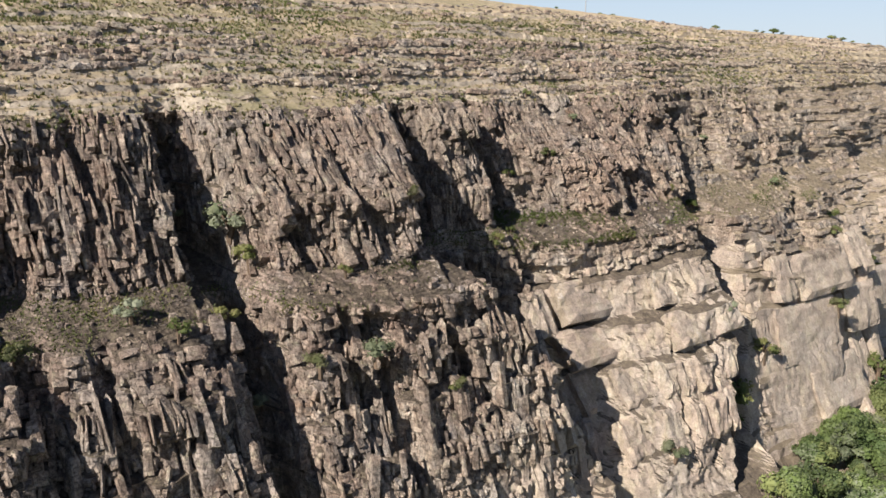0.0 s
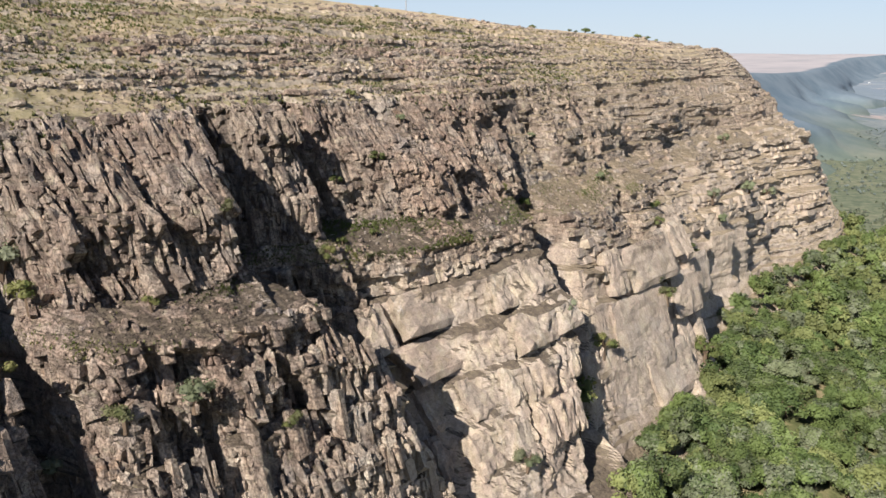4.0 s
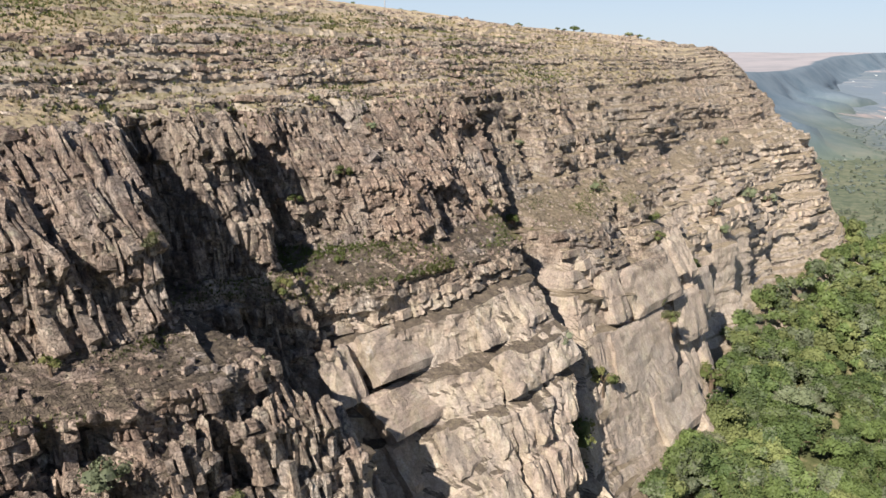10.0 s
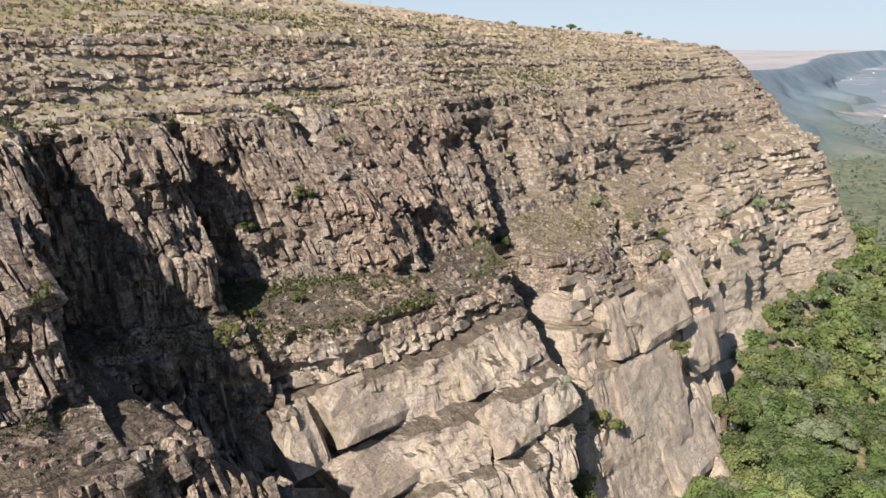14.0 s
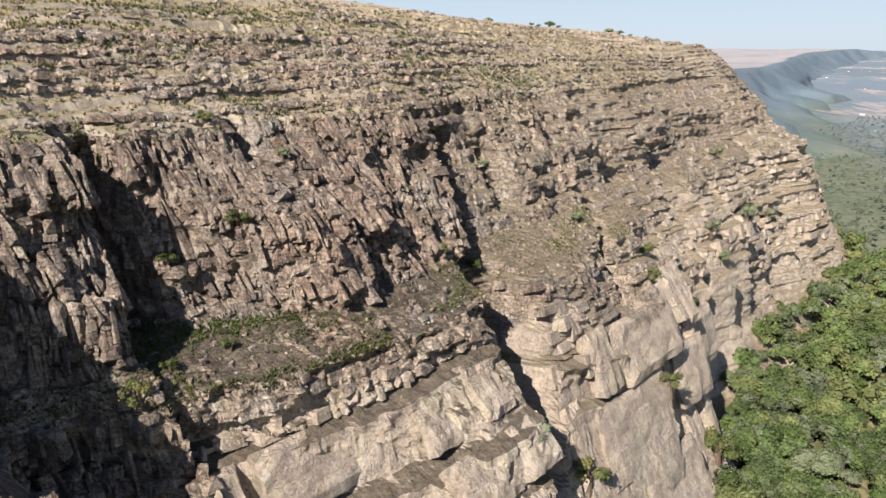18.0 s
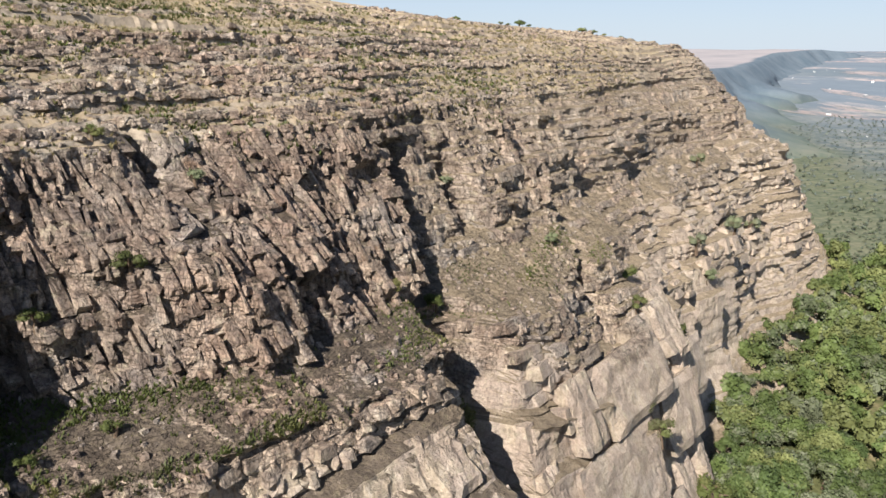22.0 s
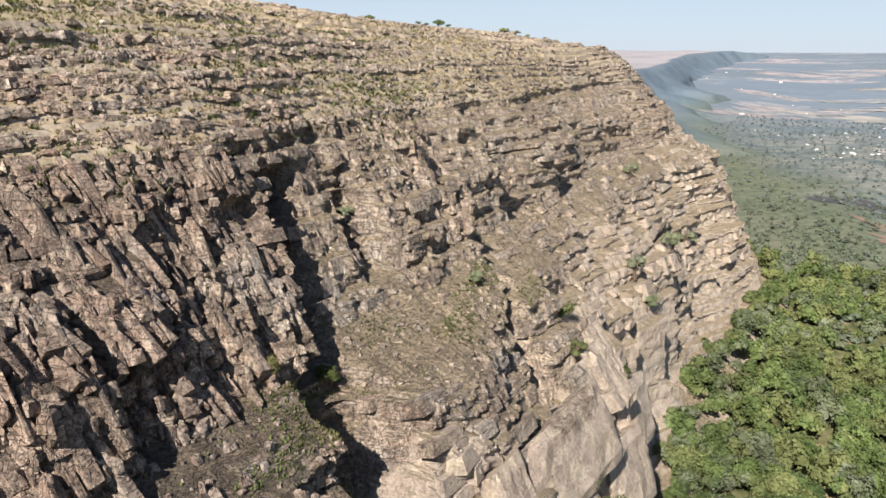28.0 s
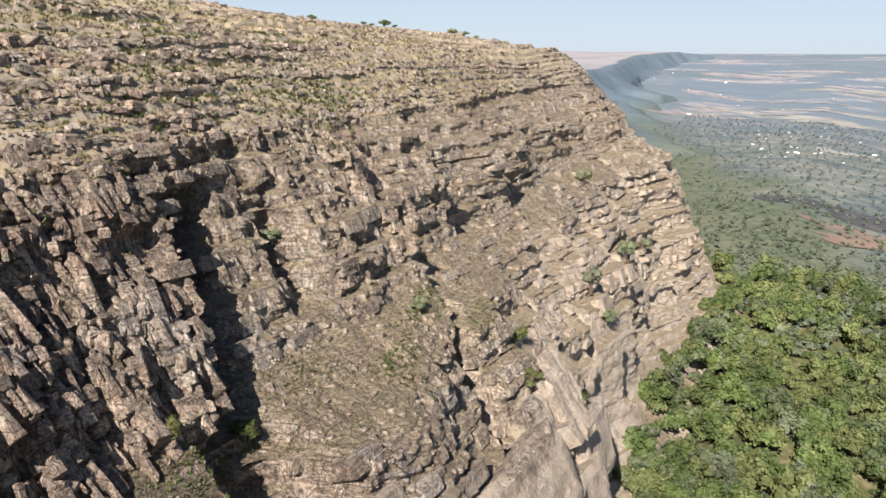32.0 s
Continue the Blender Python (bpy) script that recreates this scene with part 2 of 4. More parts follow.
def ground_material():
    """The valley: undergrowth and bare earth near, bush, farmland and ploughed fields far out, tinted with haze."""
    k = Nodes("valley_ground")
    geo = k.tree.nodes.new("ShaderNodeNewGeometry")
    at = geo.outputs["Position"]
    near = k.steps(k.noise(at, 0.22, 6, 0.65), (0.32, (0.05, 0.06, 0.022)), (0.5, (0.11, 0.115, 0.05)), (0.62, (0.23, 0.19, 0.11)), (0.8, (0.30, 0.235, 0.15)))
    bush = k.mix(0.55, k.steps(k.noise(at, 0.012, 4, 0.6), (0.36, (0.09, 0.11, 0.07)), (0.52, (0.135, 0.145, 0.09)), (0.66, (0.20, 0.185, 0.125))),
                 k.steps(k.noise(at, 0.11, 6, 0.75), (0.40, (0.05, 0.068, 0.045)), (0.52, (0.125, 0.14, 0.09)), (0.64, (0.21, 0.20, 0.135))))
    # Blue-grey distance haze is mixed into the farm, field and far colours.
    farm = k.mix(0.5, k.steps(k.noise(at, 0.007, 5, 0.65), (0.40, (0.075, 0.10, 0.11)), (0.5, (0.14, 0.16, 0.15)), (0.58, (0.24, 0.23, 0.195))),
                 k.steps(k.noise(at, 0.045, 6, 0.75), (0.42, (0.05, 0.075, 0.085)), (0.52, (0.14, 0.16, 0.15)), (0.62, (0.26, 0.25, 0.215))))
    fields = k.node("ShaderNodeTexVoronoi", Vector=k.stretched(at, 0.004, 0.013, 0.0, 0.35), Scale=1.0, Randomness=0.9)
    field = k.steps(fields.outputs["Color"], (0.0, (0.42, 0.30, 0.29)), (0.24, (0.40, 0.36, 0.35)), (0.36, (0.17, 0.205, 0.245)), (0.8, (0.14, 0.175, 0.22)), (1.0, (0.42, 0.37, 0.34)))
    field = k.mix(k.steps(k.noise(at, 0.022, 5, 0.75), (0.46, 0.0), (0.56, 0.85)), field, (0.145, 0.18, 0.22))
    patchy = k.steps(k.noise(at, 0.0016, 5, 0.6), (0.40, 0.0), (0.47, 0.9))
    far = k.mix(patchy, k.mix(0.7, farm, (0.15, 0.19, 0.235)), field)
    xyz = k.tree.nodes.new("ShaderNodeSeparateXYZ")
    k.put(xyz.inputs[0], at)
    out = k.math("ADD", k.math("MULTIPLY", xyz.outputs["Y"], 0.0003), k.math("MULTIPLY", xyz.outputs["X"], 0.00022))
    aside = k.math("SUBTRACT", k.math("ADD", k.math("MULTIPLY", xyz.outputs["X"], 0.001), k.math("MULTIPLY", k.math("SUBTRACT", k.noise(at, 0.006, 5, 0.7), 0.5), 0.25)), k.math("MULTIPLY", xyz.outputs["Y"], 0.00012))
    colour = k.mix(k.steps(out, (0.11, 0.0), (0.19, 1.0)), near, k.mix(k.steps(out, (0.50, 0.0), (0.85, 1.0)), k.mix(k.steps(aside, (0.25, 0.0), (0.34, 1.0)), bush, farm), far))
    return k.finish(colour, 0.95, k.noise(at, 0.35, 6, 0.7), 0.8, 0.7)


def leaf_material(name, dark, light, yellow, grey):
    k = Nodes(name)
    geo = k.tree.nodes.new("ShaderNodeNewGeometry")
    info = k.tree.nodes.new("ShaderNodeObjectInfo")
    cell = k.node("ShaderNodeTexVoronoi", Vector=k.stretched(geo.outputs["Position"], 0.2, 0.2, 0.04), Scale=1.0, Randomness=1.0)
    split_ = k.tree.nodes.new("ShaderNodeSeparateColor")
    k.put(split_.inputs[0], cell.outputs["Color"])
    pick = k.math("ADD", k.math("MULTIPLY", info.outputs["Random"], 0.2), k.math("ADD", k.math("MULTIPLY", split_.outputs[0], 0.7), k.math("MULTIPLY", geo.outputs["Random Per Island"], 0.1)))
    colour = k.steps(pick, (0.12, dark), (0.4, light), (0.52, grey), (0.62, dark), (0.82, yellow))
    colour = k.mix(0.6, colour, k.steps(k.noise(geo.outputs["Position"], 0.075, 3), (0.36, 0.45), (0.64, 1.4)), "MULTIPLY")
    mat = k.finish(colour, 0.6)
    through_leaf = k.node("ShaderNodeBsdfTranslucent", Color=k.mix(0.5, colour, (0.22, 0.26, 0.05)))
    both = k.node("ShaderNodeMixShader", Fac=0.22)
    k.put(both.inputs[1], k.shader.outputs[0]), k.put(both.inputs[2], through_leaf.outputs[0])
    k.put(k.tree.nodes["Material Output"].inputs["Surface"], both.outputs[0])
    return mat


def plain(name, colour, roughness, grain=6.0, metal=0.0):
    k = Nodes(name)
    geo = k.tree.nodes.new("ShaderNodeNewGeometry")
    n = k.noise(geo.outputs["Position"], grain, 5, 0.65)
    k.shader.inputs["Metallic"].default_value = metal
    return k.finish(k.mix(0.6, colour, k.steps(n, (0.3, 0.55), (0.7, 1.25)), "MULTIPLY"), roughness, n, 0.03, 0.5)


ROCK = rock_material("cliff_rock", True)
STONE = rock_material("loose_rock", False)
SLOPE = slope_material()
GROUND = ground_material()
LEAF = leaf_material("bush_leaf", (0.062, 0.092, 0.032), (0.122, 0.162, 0.052), (0.175, 0.195, 0.075), (0.165, 0.18, 0.12))
GREY_LEAF = leaf_material("grey_leaf", (0.11, 0.13, 0.07), (0.15, 0.17, 0.10), (0.18, 0.185, 0.115), (0.18, 0.19, 0.135))
# Two paler, greyer leaf copies with distance haze in their colour.
HAZED_FAR_LEAF = leaf_material("hazed_far_leaf", (0.095, 0.12, 0.08), (0.125, 0.15, 0.10), (0.155, 0.17, 0.115), (0.14, 0.16, 0.135))
HAZED_PLAIN_LEAF = leaf_material("hazed_plain_leaf", (0.13, 0.16, 0.15), (0.155, 0.185, 0.17), (0.18, 0.20, 0.18), (0.165, 0.19, 0.185))
SHRUB_LEAF = leaf_material("shrub_leaf", (0.065, 0.08, 0.025), (0.10, 0.12, 0.038), (0.16, 0.155, 0.06), (0.12, 0.115, 0.065))
GRASS = leaf_material("grass_blade", (0.24, 0.195, 0.11), (0.32, 0.26, 0.155), (0.17, 0.165, 0.075), (0.27, 0.22, 0.13))
BARK = plain("bark", (0.12, 0.085, 0.06), 0.9, 8.0)


# ---- the shape of the hill ----
# The cliff runs along S_DIR; N_DIR points out over the valley. Places are (s, d, z): along, outwards, up.
ORIGIN = np.array((-50.0, 100.0))
S_DIR = np.array((0.5, 0.8660254))
N_DIR = np.array((0.8660254, -0.5))


def world_xy(s, d):
    s, d = np.asarray(s, float), np.asarray(d, float)
    return ORIGIN[0] + s * S_DIR[0] + d * N_DIR[0], ORIGIN[1] + s * S_DIR[1] + d * N_DIR[1]


def place(s, d, z):
    x, y = world_xy(s, d)
    return Vector((float(x), float(y), float(z)))


def hashed(i, j, seed=0):
    """A random number from 0 to 1 for each pair of whole numbers."""
    n = (np.asarray(i).astype(np.int64) * 374761393 + np.asarray(j).astype(np.int64) * 668265263 + seed * 974711) & 0x7FFFFFFF
    n = ((n ^ (n >> 13)) * 1274126177) & 0x7FFFFFFF
    n = ((n ^ (n >> 16)) * 69069 + 12345) & 0x7FFFFFFF
    return (n ^ (n >> 15)) % 100003 / 100003.0


def value_noise(x, y, seed=0):
    x, y = np.broadcast_arrays(np.asarray(x, float), np.asarray(y, float))
    i, j = np.floor(x), np.floor(y)
    a, b = x - i, y - j
    a, b = a * a * (3 - 2 * a), b * b * (3 - 2 * b)
    return ((hashed(i, j, seed) * (1 - a) + hashed(i + 1, j, seed) * a) * (1 - b)
            + (hashed(i, j + 1, seed) * (1 - a) + hashed(i + 1, j + 1, seed) * a) * b) * 2 - 1


def rough(x, y, seed=0, octaves=4):
    total, gain = 0.0, 1.0
    for k in range(octaves):
        total, gain, x, y = total + gain * value_noise(x, y, seed + k), gain * 0.5, x * 2.03 + 11.7, y * 2.03 + 5.1
    return total


def smooth(a, b, x):
    t = np.clip((np.asarray(x, float) - a) / (b - a), 0, 1)
    return t * t * (3 - 2 * t)


# The profile from the plateau, over the rim and its ledges, to the foot: outwards and up.
PROFILE = ((-420, 10), (-250, 13), (-107, 10), (-58, 5.2), (-30, 1.0), (-20, -3.0), (-11, -8.2), (-9.2, -10.5), (-7, -15), (-4, -19),
           (-1.5, -24.5), (0.5, -26.2), (9.5, -30.2), (10.4, -31.2), (11.0, -34.9), (13.5, -35.6), (16.0, -41.6), (18.5, -42.4), (20.4, -47.4), (22.2, -48.2), (23.9, -54.0),
           (26.5, -61.0), (29, -66.0), (32.5, -70.5), (45, -74.5), (70, -81), (110, -92), (150, -104))
PROFILE_W = np.concatenate(([0], np.cumsum(np.hypot(*np.diff(np.array(PROFILE), axis=0).T))))


def profile(w):
    table = np.array(PROFILE)
    return np.interp(w, PROFILE_W, table[:, 0]), np.interp(w, PROFILE_W, table[:, 1])


BACK, TURN, TURN_FROM = (0, 9, 22, 20, 20), 0.005, 245


def bend(s, z):
    """How far the smooth hill side lies further out (+) or back (-) than the plain profile."""
    s, z = np.asarray(s, float), np.asarray(z, float)
    back = np.interp(s, (80, 118, 207, 260, 340), BACK)       # the upper slope lies back towards the headland
    out = -back * np.interp(z, (-62, -46, -36, -27, -18, -9, 2, 14), (0.72, 0.76, 0.70, 0.62, 0.64, 0.82, 0.35, 0.0))
    out = out - TURN * np.maximum(s - TURN_FROM, 0) ** 2                    # and then the hill turns away
    return out + stand(s, z)


# How far each buttress stands out (+) or lies back (-), at these heights. The near one ends in a sharp corner.
STAND_Z = (-64, -50, -43, -37, -31, -28, -24, -16, -11, -4)
STAND_S = (10, 19, 27, 36, 46, 55, 62, 72, 84, 106, 130, 155, 180, 215)
STAND = ((-6, -11, -12, -12, -10, -5, 0.5, 1.5, 2.5, 0), (-1, -5, -7, -7, -7, -3, -1.5, -1, 0, 0))
STAND += ((4, -1, -4.5, -3, -2.5, -1, -2, -0.5, -1.5, 0), (4, 1.5, 0.5, 0, 0, 3, 6, 4, -1, 0), (3, 2.5, 2, 0, 0.5, 4, 6, 2.8, -1, 0), (2, 0.5, 0, -0.5, 0.5, 2, 1.5, 1, 0, 0))      # the slabs
STAND += ((0, 0, 0, 0, 0, 0.5, 1, 0, 0, 0), (0, 1, 1.5, 3, 2.5, 1, 1, 1, 0, 0), (0, 0, 0.5, 1, 1.5, 1, 0, 0, 0, 0), (0, 0, 0, 0, -0.5, 0, 1, 0, 0, 0))       # the smooth walls
STAND += ((-8, -2, 0, -1, -2, -2, 0, 1, 1, 0), (-7, -3, -1, -1.5, -2.5, -3, -2, 0, 0, 0), (-6, -4.5, -2, -2, -3, -4, -3, 0, 0, 0), (-2, -1, -1, 0, -1, -1, -1, 0, 0, 0))      # the headland
NEAR_OUT = (0.5, 1.5, 2.8, 6.8, 7.8, 8.0, 10.5, 11.0, 6.0, 0.5)


def corner(z):
    """Where along the cliff the near buttress ends."""
    return np.interp(z, (-60, -45, -37, -31, -28, -24, -18, -11), (18, 12.5, 8, 3.0, 0.0, -3, -2, 1.5)) + 1.0 * value_noise(z * 0.35, 0.5, 45)


def stand(s, z):
    s, z = np.broadcast_arrays(np.asarray(s, float), np.asarray(z, float))
    tables = np.array([np.interp(z, STAND_Z, row) for row in STAND])
    at = np.clip(np.interp(s, STAND_S, np.arange(len(STAND_S))), 0, len(STAND_S) - 1.001)
    k, f = np.floor(at).astype(int), at - np.floor(at)
    far_side = np.take_along_axis(tables, k[None], 0)[0] * (1 - f) + np.take_along_axis(tables, k[None] + 1, 0)[0] * f
    near_side = np.interp(z, STAND_Z, NEAR_OUT)
    near_side = near_side * np.maximum(np.interp(s, (-33, -27.5, -22.5), (0.1, 0.1, 1.0)), np.interp(s, (-36, -33), (1, 0)) * np.interp(z, (-35, -28), (0.65, 0.05)))
    end = corner(z)
    step = smooth(end - 0.6, end + 1.4, s)
    return near_side * (1 - step) + far_side * step * (1 - smooth(215, 250, s))


# Gullies: s at the top, s at the foot, width, depth, upper and lower end, and the share of the width that lies deepest.
GULLIES = (
    (-78, -76, 9, 8, -6, -60, 0.45), (-56, -54, 6, 3.5, -8, -62, 0.45), (-33.0, -30.0, 6.8, 8.5, -7, -64, 0.45), (-13.5, -11, 4, 2.4, -13, -24, 0.4), (-4, -6, 3.5, 2.2, -16, -27, 0.4),
    (3.0, -0.5, 8, 4.5, -9.5, -27.0, 0.7),
    (18.0, 18.0, 6.0, 6.5, -8, -25.5, 0.6), (-6, -2, 4, 4.5, -37.5, -46, 0.4), (-16, -14, 4, 4.0, -34, -52, 0.4), (38.0, 37.0, 3.0, 3.5, -8, -13, 0.5),
    (43, 44, 3, 2.6, -18, -26, 0.4), (72.0, 62.0, 6.0, 9.0, -15, -28.5, 0.7), (60.0, 42.0, 10.5, 7.5, -30, -68, 0.75), (82, 80.5, 6, 4.0, -17, -23, 0.5), (95.0, 83.5, 4.5, 8.0, -34, -69, 0.6),
    (108, 97, 3.2, 5.0, -23, -31, 0.55), (41, 33, 1.6, 1.8, -41, -62, 0.5), (46, 40, 1.4, 1.6, -47, -64, 0.5), (24, 24, 1.6, 1.6, -42, -50, 0.5), (103.5, 101.0, 3.0, 4.0, -48, -66, 0.45), (125, 122, 4, 4.0, -36, -62, 0.4),
    (141, 138, 4, 4.0, -40, -62, 0.4), (157, 154, 6, 3.6, -30, -60, 0.4), (176, 172, 5, 4.0, -34, -62, 0.4), (198, 195, 6, 4.0, -30, -64, 0.4), (222, 219, 6, 4.0, -26, -64, 0.4),
    (-22, -21, 3, 2.0, -17, -26, 0.4), (-43, -43, 3.5, 2.4, -9, -19, 0.4), (-66, -65, 4, 4, -8, -28, 0.4), (-46, -45, 3, 2, -33, -60, 0.4), (-20, -18, 3.5, 3.6, -33, -44, 0.4),
)


def carve(s, z):
    total = np.zeros(np.broadcast(s, z).shape)
    for n, (top, foot, width, depth, high, low, flat) in enumerate(GULLIES):
        mid = top + (foot - top) * np.clip((high - z) / (high - low), 0, 1) + 1.2 * value_noise(z * 0.17, n * 7.3, 40) + 0.5 * value_noise(z * 0.7, n * 3.1, 41)
        x = s - mid
        shape = smooth(-0.4, 0.4, x) * (1 - smooth(width * flat, width, x))
        total = np.maximum(total, depth * shape * smooth(low - 2.0, low + 0.6, z) * (1 - smooth(high - 1.0, high + 5.0, z)))
    return np.minimum(total, 3.0 + 0.85 * np.maximum(0, -8.0 - z))


# The beds of the rock, from the top of the hill down: the top of each.
BED_TOPS = [14.0]
_bed_rng = random.Random(5)
while BED_TOPS[-1] > -72:
    BED_TOPS.append(BED_TOPS[-1] - (_bed_rng.uniform(0.8, 1.6) if BED_TOPS[-1] > -8 else _bed_rng.choice((0.9, 1.3, 1.9, 2.6, 3.4))))
BED_TOPS = np.array(BED_TOPS)


def bed_warp(s):
    return 0.9 * value_noise(np.asarray(s, float) * 0.022, 0.3, 55) + 0.3 * value_noise(np.asarray(s, float) * 0.11, 0.7, 56)


def bed_at(s, z):
    """Which bed, how far down in it (0 to 1), and its thickness."""
    zz = z + bed_warp(s)
    k = np.clip(np.searchsorted(-BED_TOPS, -zz, side="right") - 1, 0, len(BED_TOPS) - 2)
    thick = BED_TOPS[k] - BED_TOPS[k + 1]
    return k, np.clip((BED_TOPS[k] - zz) / thick, 0, 1), thick


# Each buttress stands out most where the next gully begins.
HIGH_TEETH = (-100, -78, -56, -33, -2, 18, 68, 104, 125, 150, 176, 198, 222, 250, 290, 400)
LOW_TEETH = (-100, -76, -54, -31, 10, 18, 53, 89, 108, 123, 139, 155, 173, 196, 220, 250, 290, 400)


def teeth(s, table):
    starts = np.array(table, float)
    k = np.clip(np.searchsorted(starts, s, side="right") - 1, 0, len(starts) - 2)
    return (s - starts[k]) / (starts[k + 1] - starts[k]) - 0.5


def blocky(s, z, wide, tall, seed):
    """Steps of a jointed rock face: each bed is cut into blocks that stand out unequally."""
    zz = z + 0.9 * value_noise(s * 0.045, z * 0.1, seed) + 0.3 * value_noise(s * 0.2, 0.0, seed)
    row = np.floor(zz / tall + 0.35 * value_noise(zz * 0.31 / tall, 0.5, seed + 1))
    col = np.floor((s + 0.25 * value_noise(s * 0.6, z * 0.6, seed + 2)) / (wide * (0.75 + 0.6 * hashed(row, 3, seed))) + hashed(row, 1, seed) * 7)
    return hashed(col, row, seed + 5) - 0.5


def steepness(w):
    d1, z1 = profile(w - 0.6)
    d2, z2 = profile(w + 0.6)
    return np.clip((z1 - z2) / np.hypot(d2 - d1, z1 - z2), 0, 1)


def hill(s, w):
    """The place on the hill, from the plateau down to the foot: s, d, z."""
    s, w = np.broadcast_arrays(np.asarray(s, float), np.asarray(w, float))
    d, z = profile(w)
    steep = smooth(0.45, 0.8, steepness(w))
    far = smooth(95, 150, s)
    cliff = smooth(-6.0, -10.5, z) * (1 - smooth(-64, -70, z))
    fins = 2.3 * blocky(s, z, 2.3, 6.5, 11) + 1.3 * blocky(s, z, 1.1, 2.6, 12)
    slabs = 1.5 * blocky(s, z, 6.5, 5.5, 13) + 0.55 * blocky(s, z, 2.4, 2.2, 14)
    beds = 1.9 * blocky(s, z, 16.0, 2.4, 15) + 1.1 * blocky(s, z, 5.0, 1.0, 16)
    low = smooth(-30, -33, z)
    slabs = slabs * (1 - 0.7 * smooth(60, 66, s) * smooth(-42, -46, z))
    step = (fins * (1 - low) + slabs * low) * (1 - far) + 0.5 * beds * far * (0.6 + 0.4 * (1 - low))
    d1, z1 = profile(w - 1.2)
    d2, z2 = profile(w + 1.2)
    run = np.clip((d2 - d1) / np.maximum(z1 - z2, 0.05), 0, 1.3)
    k, f, thick = bed_at(s, z)
    broken = np.clip(0.85 + 0.5 * value_noise(s * 0.06, k * 5.3, 57), 0.3, 1.2)
    ledge = (run * thick * (0.5 - f) + 1.1 * value_noise(s * 0.045, k * 3.7, 58) * (0.6 + 0.6 * far) + 0.35 * f) * broken * smooth(-7, -11, z) * steep
    wall = smooth(60, 66, s) * (1 - smooth(165, 185, s)) * smooth(-42, -46, z)
    ledge, step = ledge * (1 - 0.85 * wall), step * (1 - 0.7 * wall)
    slabby = smooth(16, 20, s) * (1 - smooth(58, 62, s)) * smooth(-34, -36, z)
    ledge, step = ledge * (1 - 0.85 * slabby), step * (1 - 0.6 * slabby)
    shelf = smooth(-25.6, -26.6, z) * (1 - smooth(-29.8, -30.8, z)) * (1 - smooth(62, 72, s))
    ledge, step = ledge * (1 - 0.6 * shelf), step * (1 - 0.75 * shelf)
    wavy = s + 1.5 * value_noise(z * 0.17, 1.0, 23)
    out = bend(s, z) + (4.0 * teeth(wavy, HIGH_TEETH) * smooth(-5, -13, z) * (1 - smooth(-27, -31, z)) + 4.0 * teeth(wavy, LOW_TEETH) * smooth(-29, -33, z)) + 2.2 * rough(s * 0.045, z * 0.06, 21, 3) * smooth(0, -12, z) + ledge + 0.8 * step * cliff * (0.25 + 0.75 * steep) + 0.35 * rough(s * 0.9, z * 0.9, 22, 2) * cliff * (1 - 0.6 * wall) - carve(s, z) * (0.35 + 0.65 * cliff)
    # The upper slope: low rock steps that follow the beds.
    top = (1 - smooth(-6, -9, z)) * smooth(-110, -60, d)
    stairs = 0.8 * thick * (f - 0.5) * np.clip(0.55 + 0.9 * value_noise(s * 0.05, k * 2.9, 59), 0, 1.1) + 0.25 * blocky(s, -d * 0.5, 2.4, 1.1, 32)
    lift = top * (0.5 * rough(s * 0.05, d * 0.05, 33, 4) + stairs * smooth(-76, -64, d)) + 0.22 * rough(s * 0.5, d * 0.5, 34, 3)
    lift = lift - 0.0006 * np.maximum(s - 235, 0) ** 2 * np.interp(z, (-30, -10), (0, 1))
    lift = lift + np.interp(s, (-60, 60, 110, 150, 175, 208), (9.5, 7.5, 5.6, 4.0, 2.4, 0)) * smooth(-22, -100, d) - smooth(35, 44, d) * 5
    lift = lift + 0.11 * np.clip(s - 38, -20, 22) * smooth(12, 18, s) * smooth(-30, -34, z) * (1 - smooth(-56, -64, z)) * (1 - smooth(66, 84, s))      # the pale beds rise along the cliff
    return s, d + out, z + lift


def hill_at(s, z, fine=True):
    """The d of the hill side at a height (scalars), by following the profile."""
    table = np.array(PROFILE)
    w = float(np.interp(-z, -table[1:, 1], PROFILE_W[1:]))
    _, d, zz = hill(s, w)
    return float(d), float(zz), w


def mesh_object(name, verts, faces, material, parent=None, flat=True):
    data = bpy.data.meshes.new(name)
    verts, faces = np.asarray(verts, np.float32), np.asarray(faces, np.int32)
    size = faces.shape[1]
    data.vertices.add(len(verts)), data.loops.add(faces.size), data.polygons.add(len(faces))
    data.vertices.foreach_set("co", verts.ravel())
    data.loops.foreach_set("vertex_index", faces.ravel())
    data.polygons.foreach_set("loop_start", np.arange(0, faces.size, size, dtype=np.int32))
    data.polygons.foreach_set("use_smooth", np.full(len(faces), not flat))
    data.update(calc_edges=True)
    data.validate()
    data.materials.append(material)
    ob = new(name, data)
    ob.parent = parent
    return ob


def part(name, bm, material, parent, label=""):
    data = bpy.data.meshes.new(name)
    bm.to_mesh(data)
    bm.free()
    data.materials.append(material)
    ob = new(name, data)
    ob.parent = parent
    return tagged(ob, label)


def grid_faces(rows, cols):
    i = np.arange(rows * cols).reshape(rows, cols)
    return np.stack([i[:-1, :-1], i[1:, :-1], i[1:, 1:], i[:-1, 1:]], -1).reshape(-1, 4)


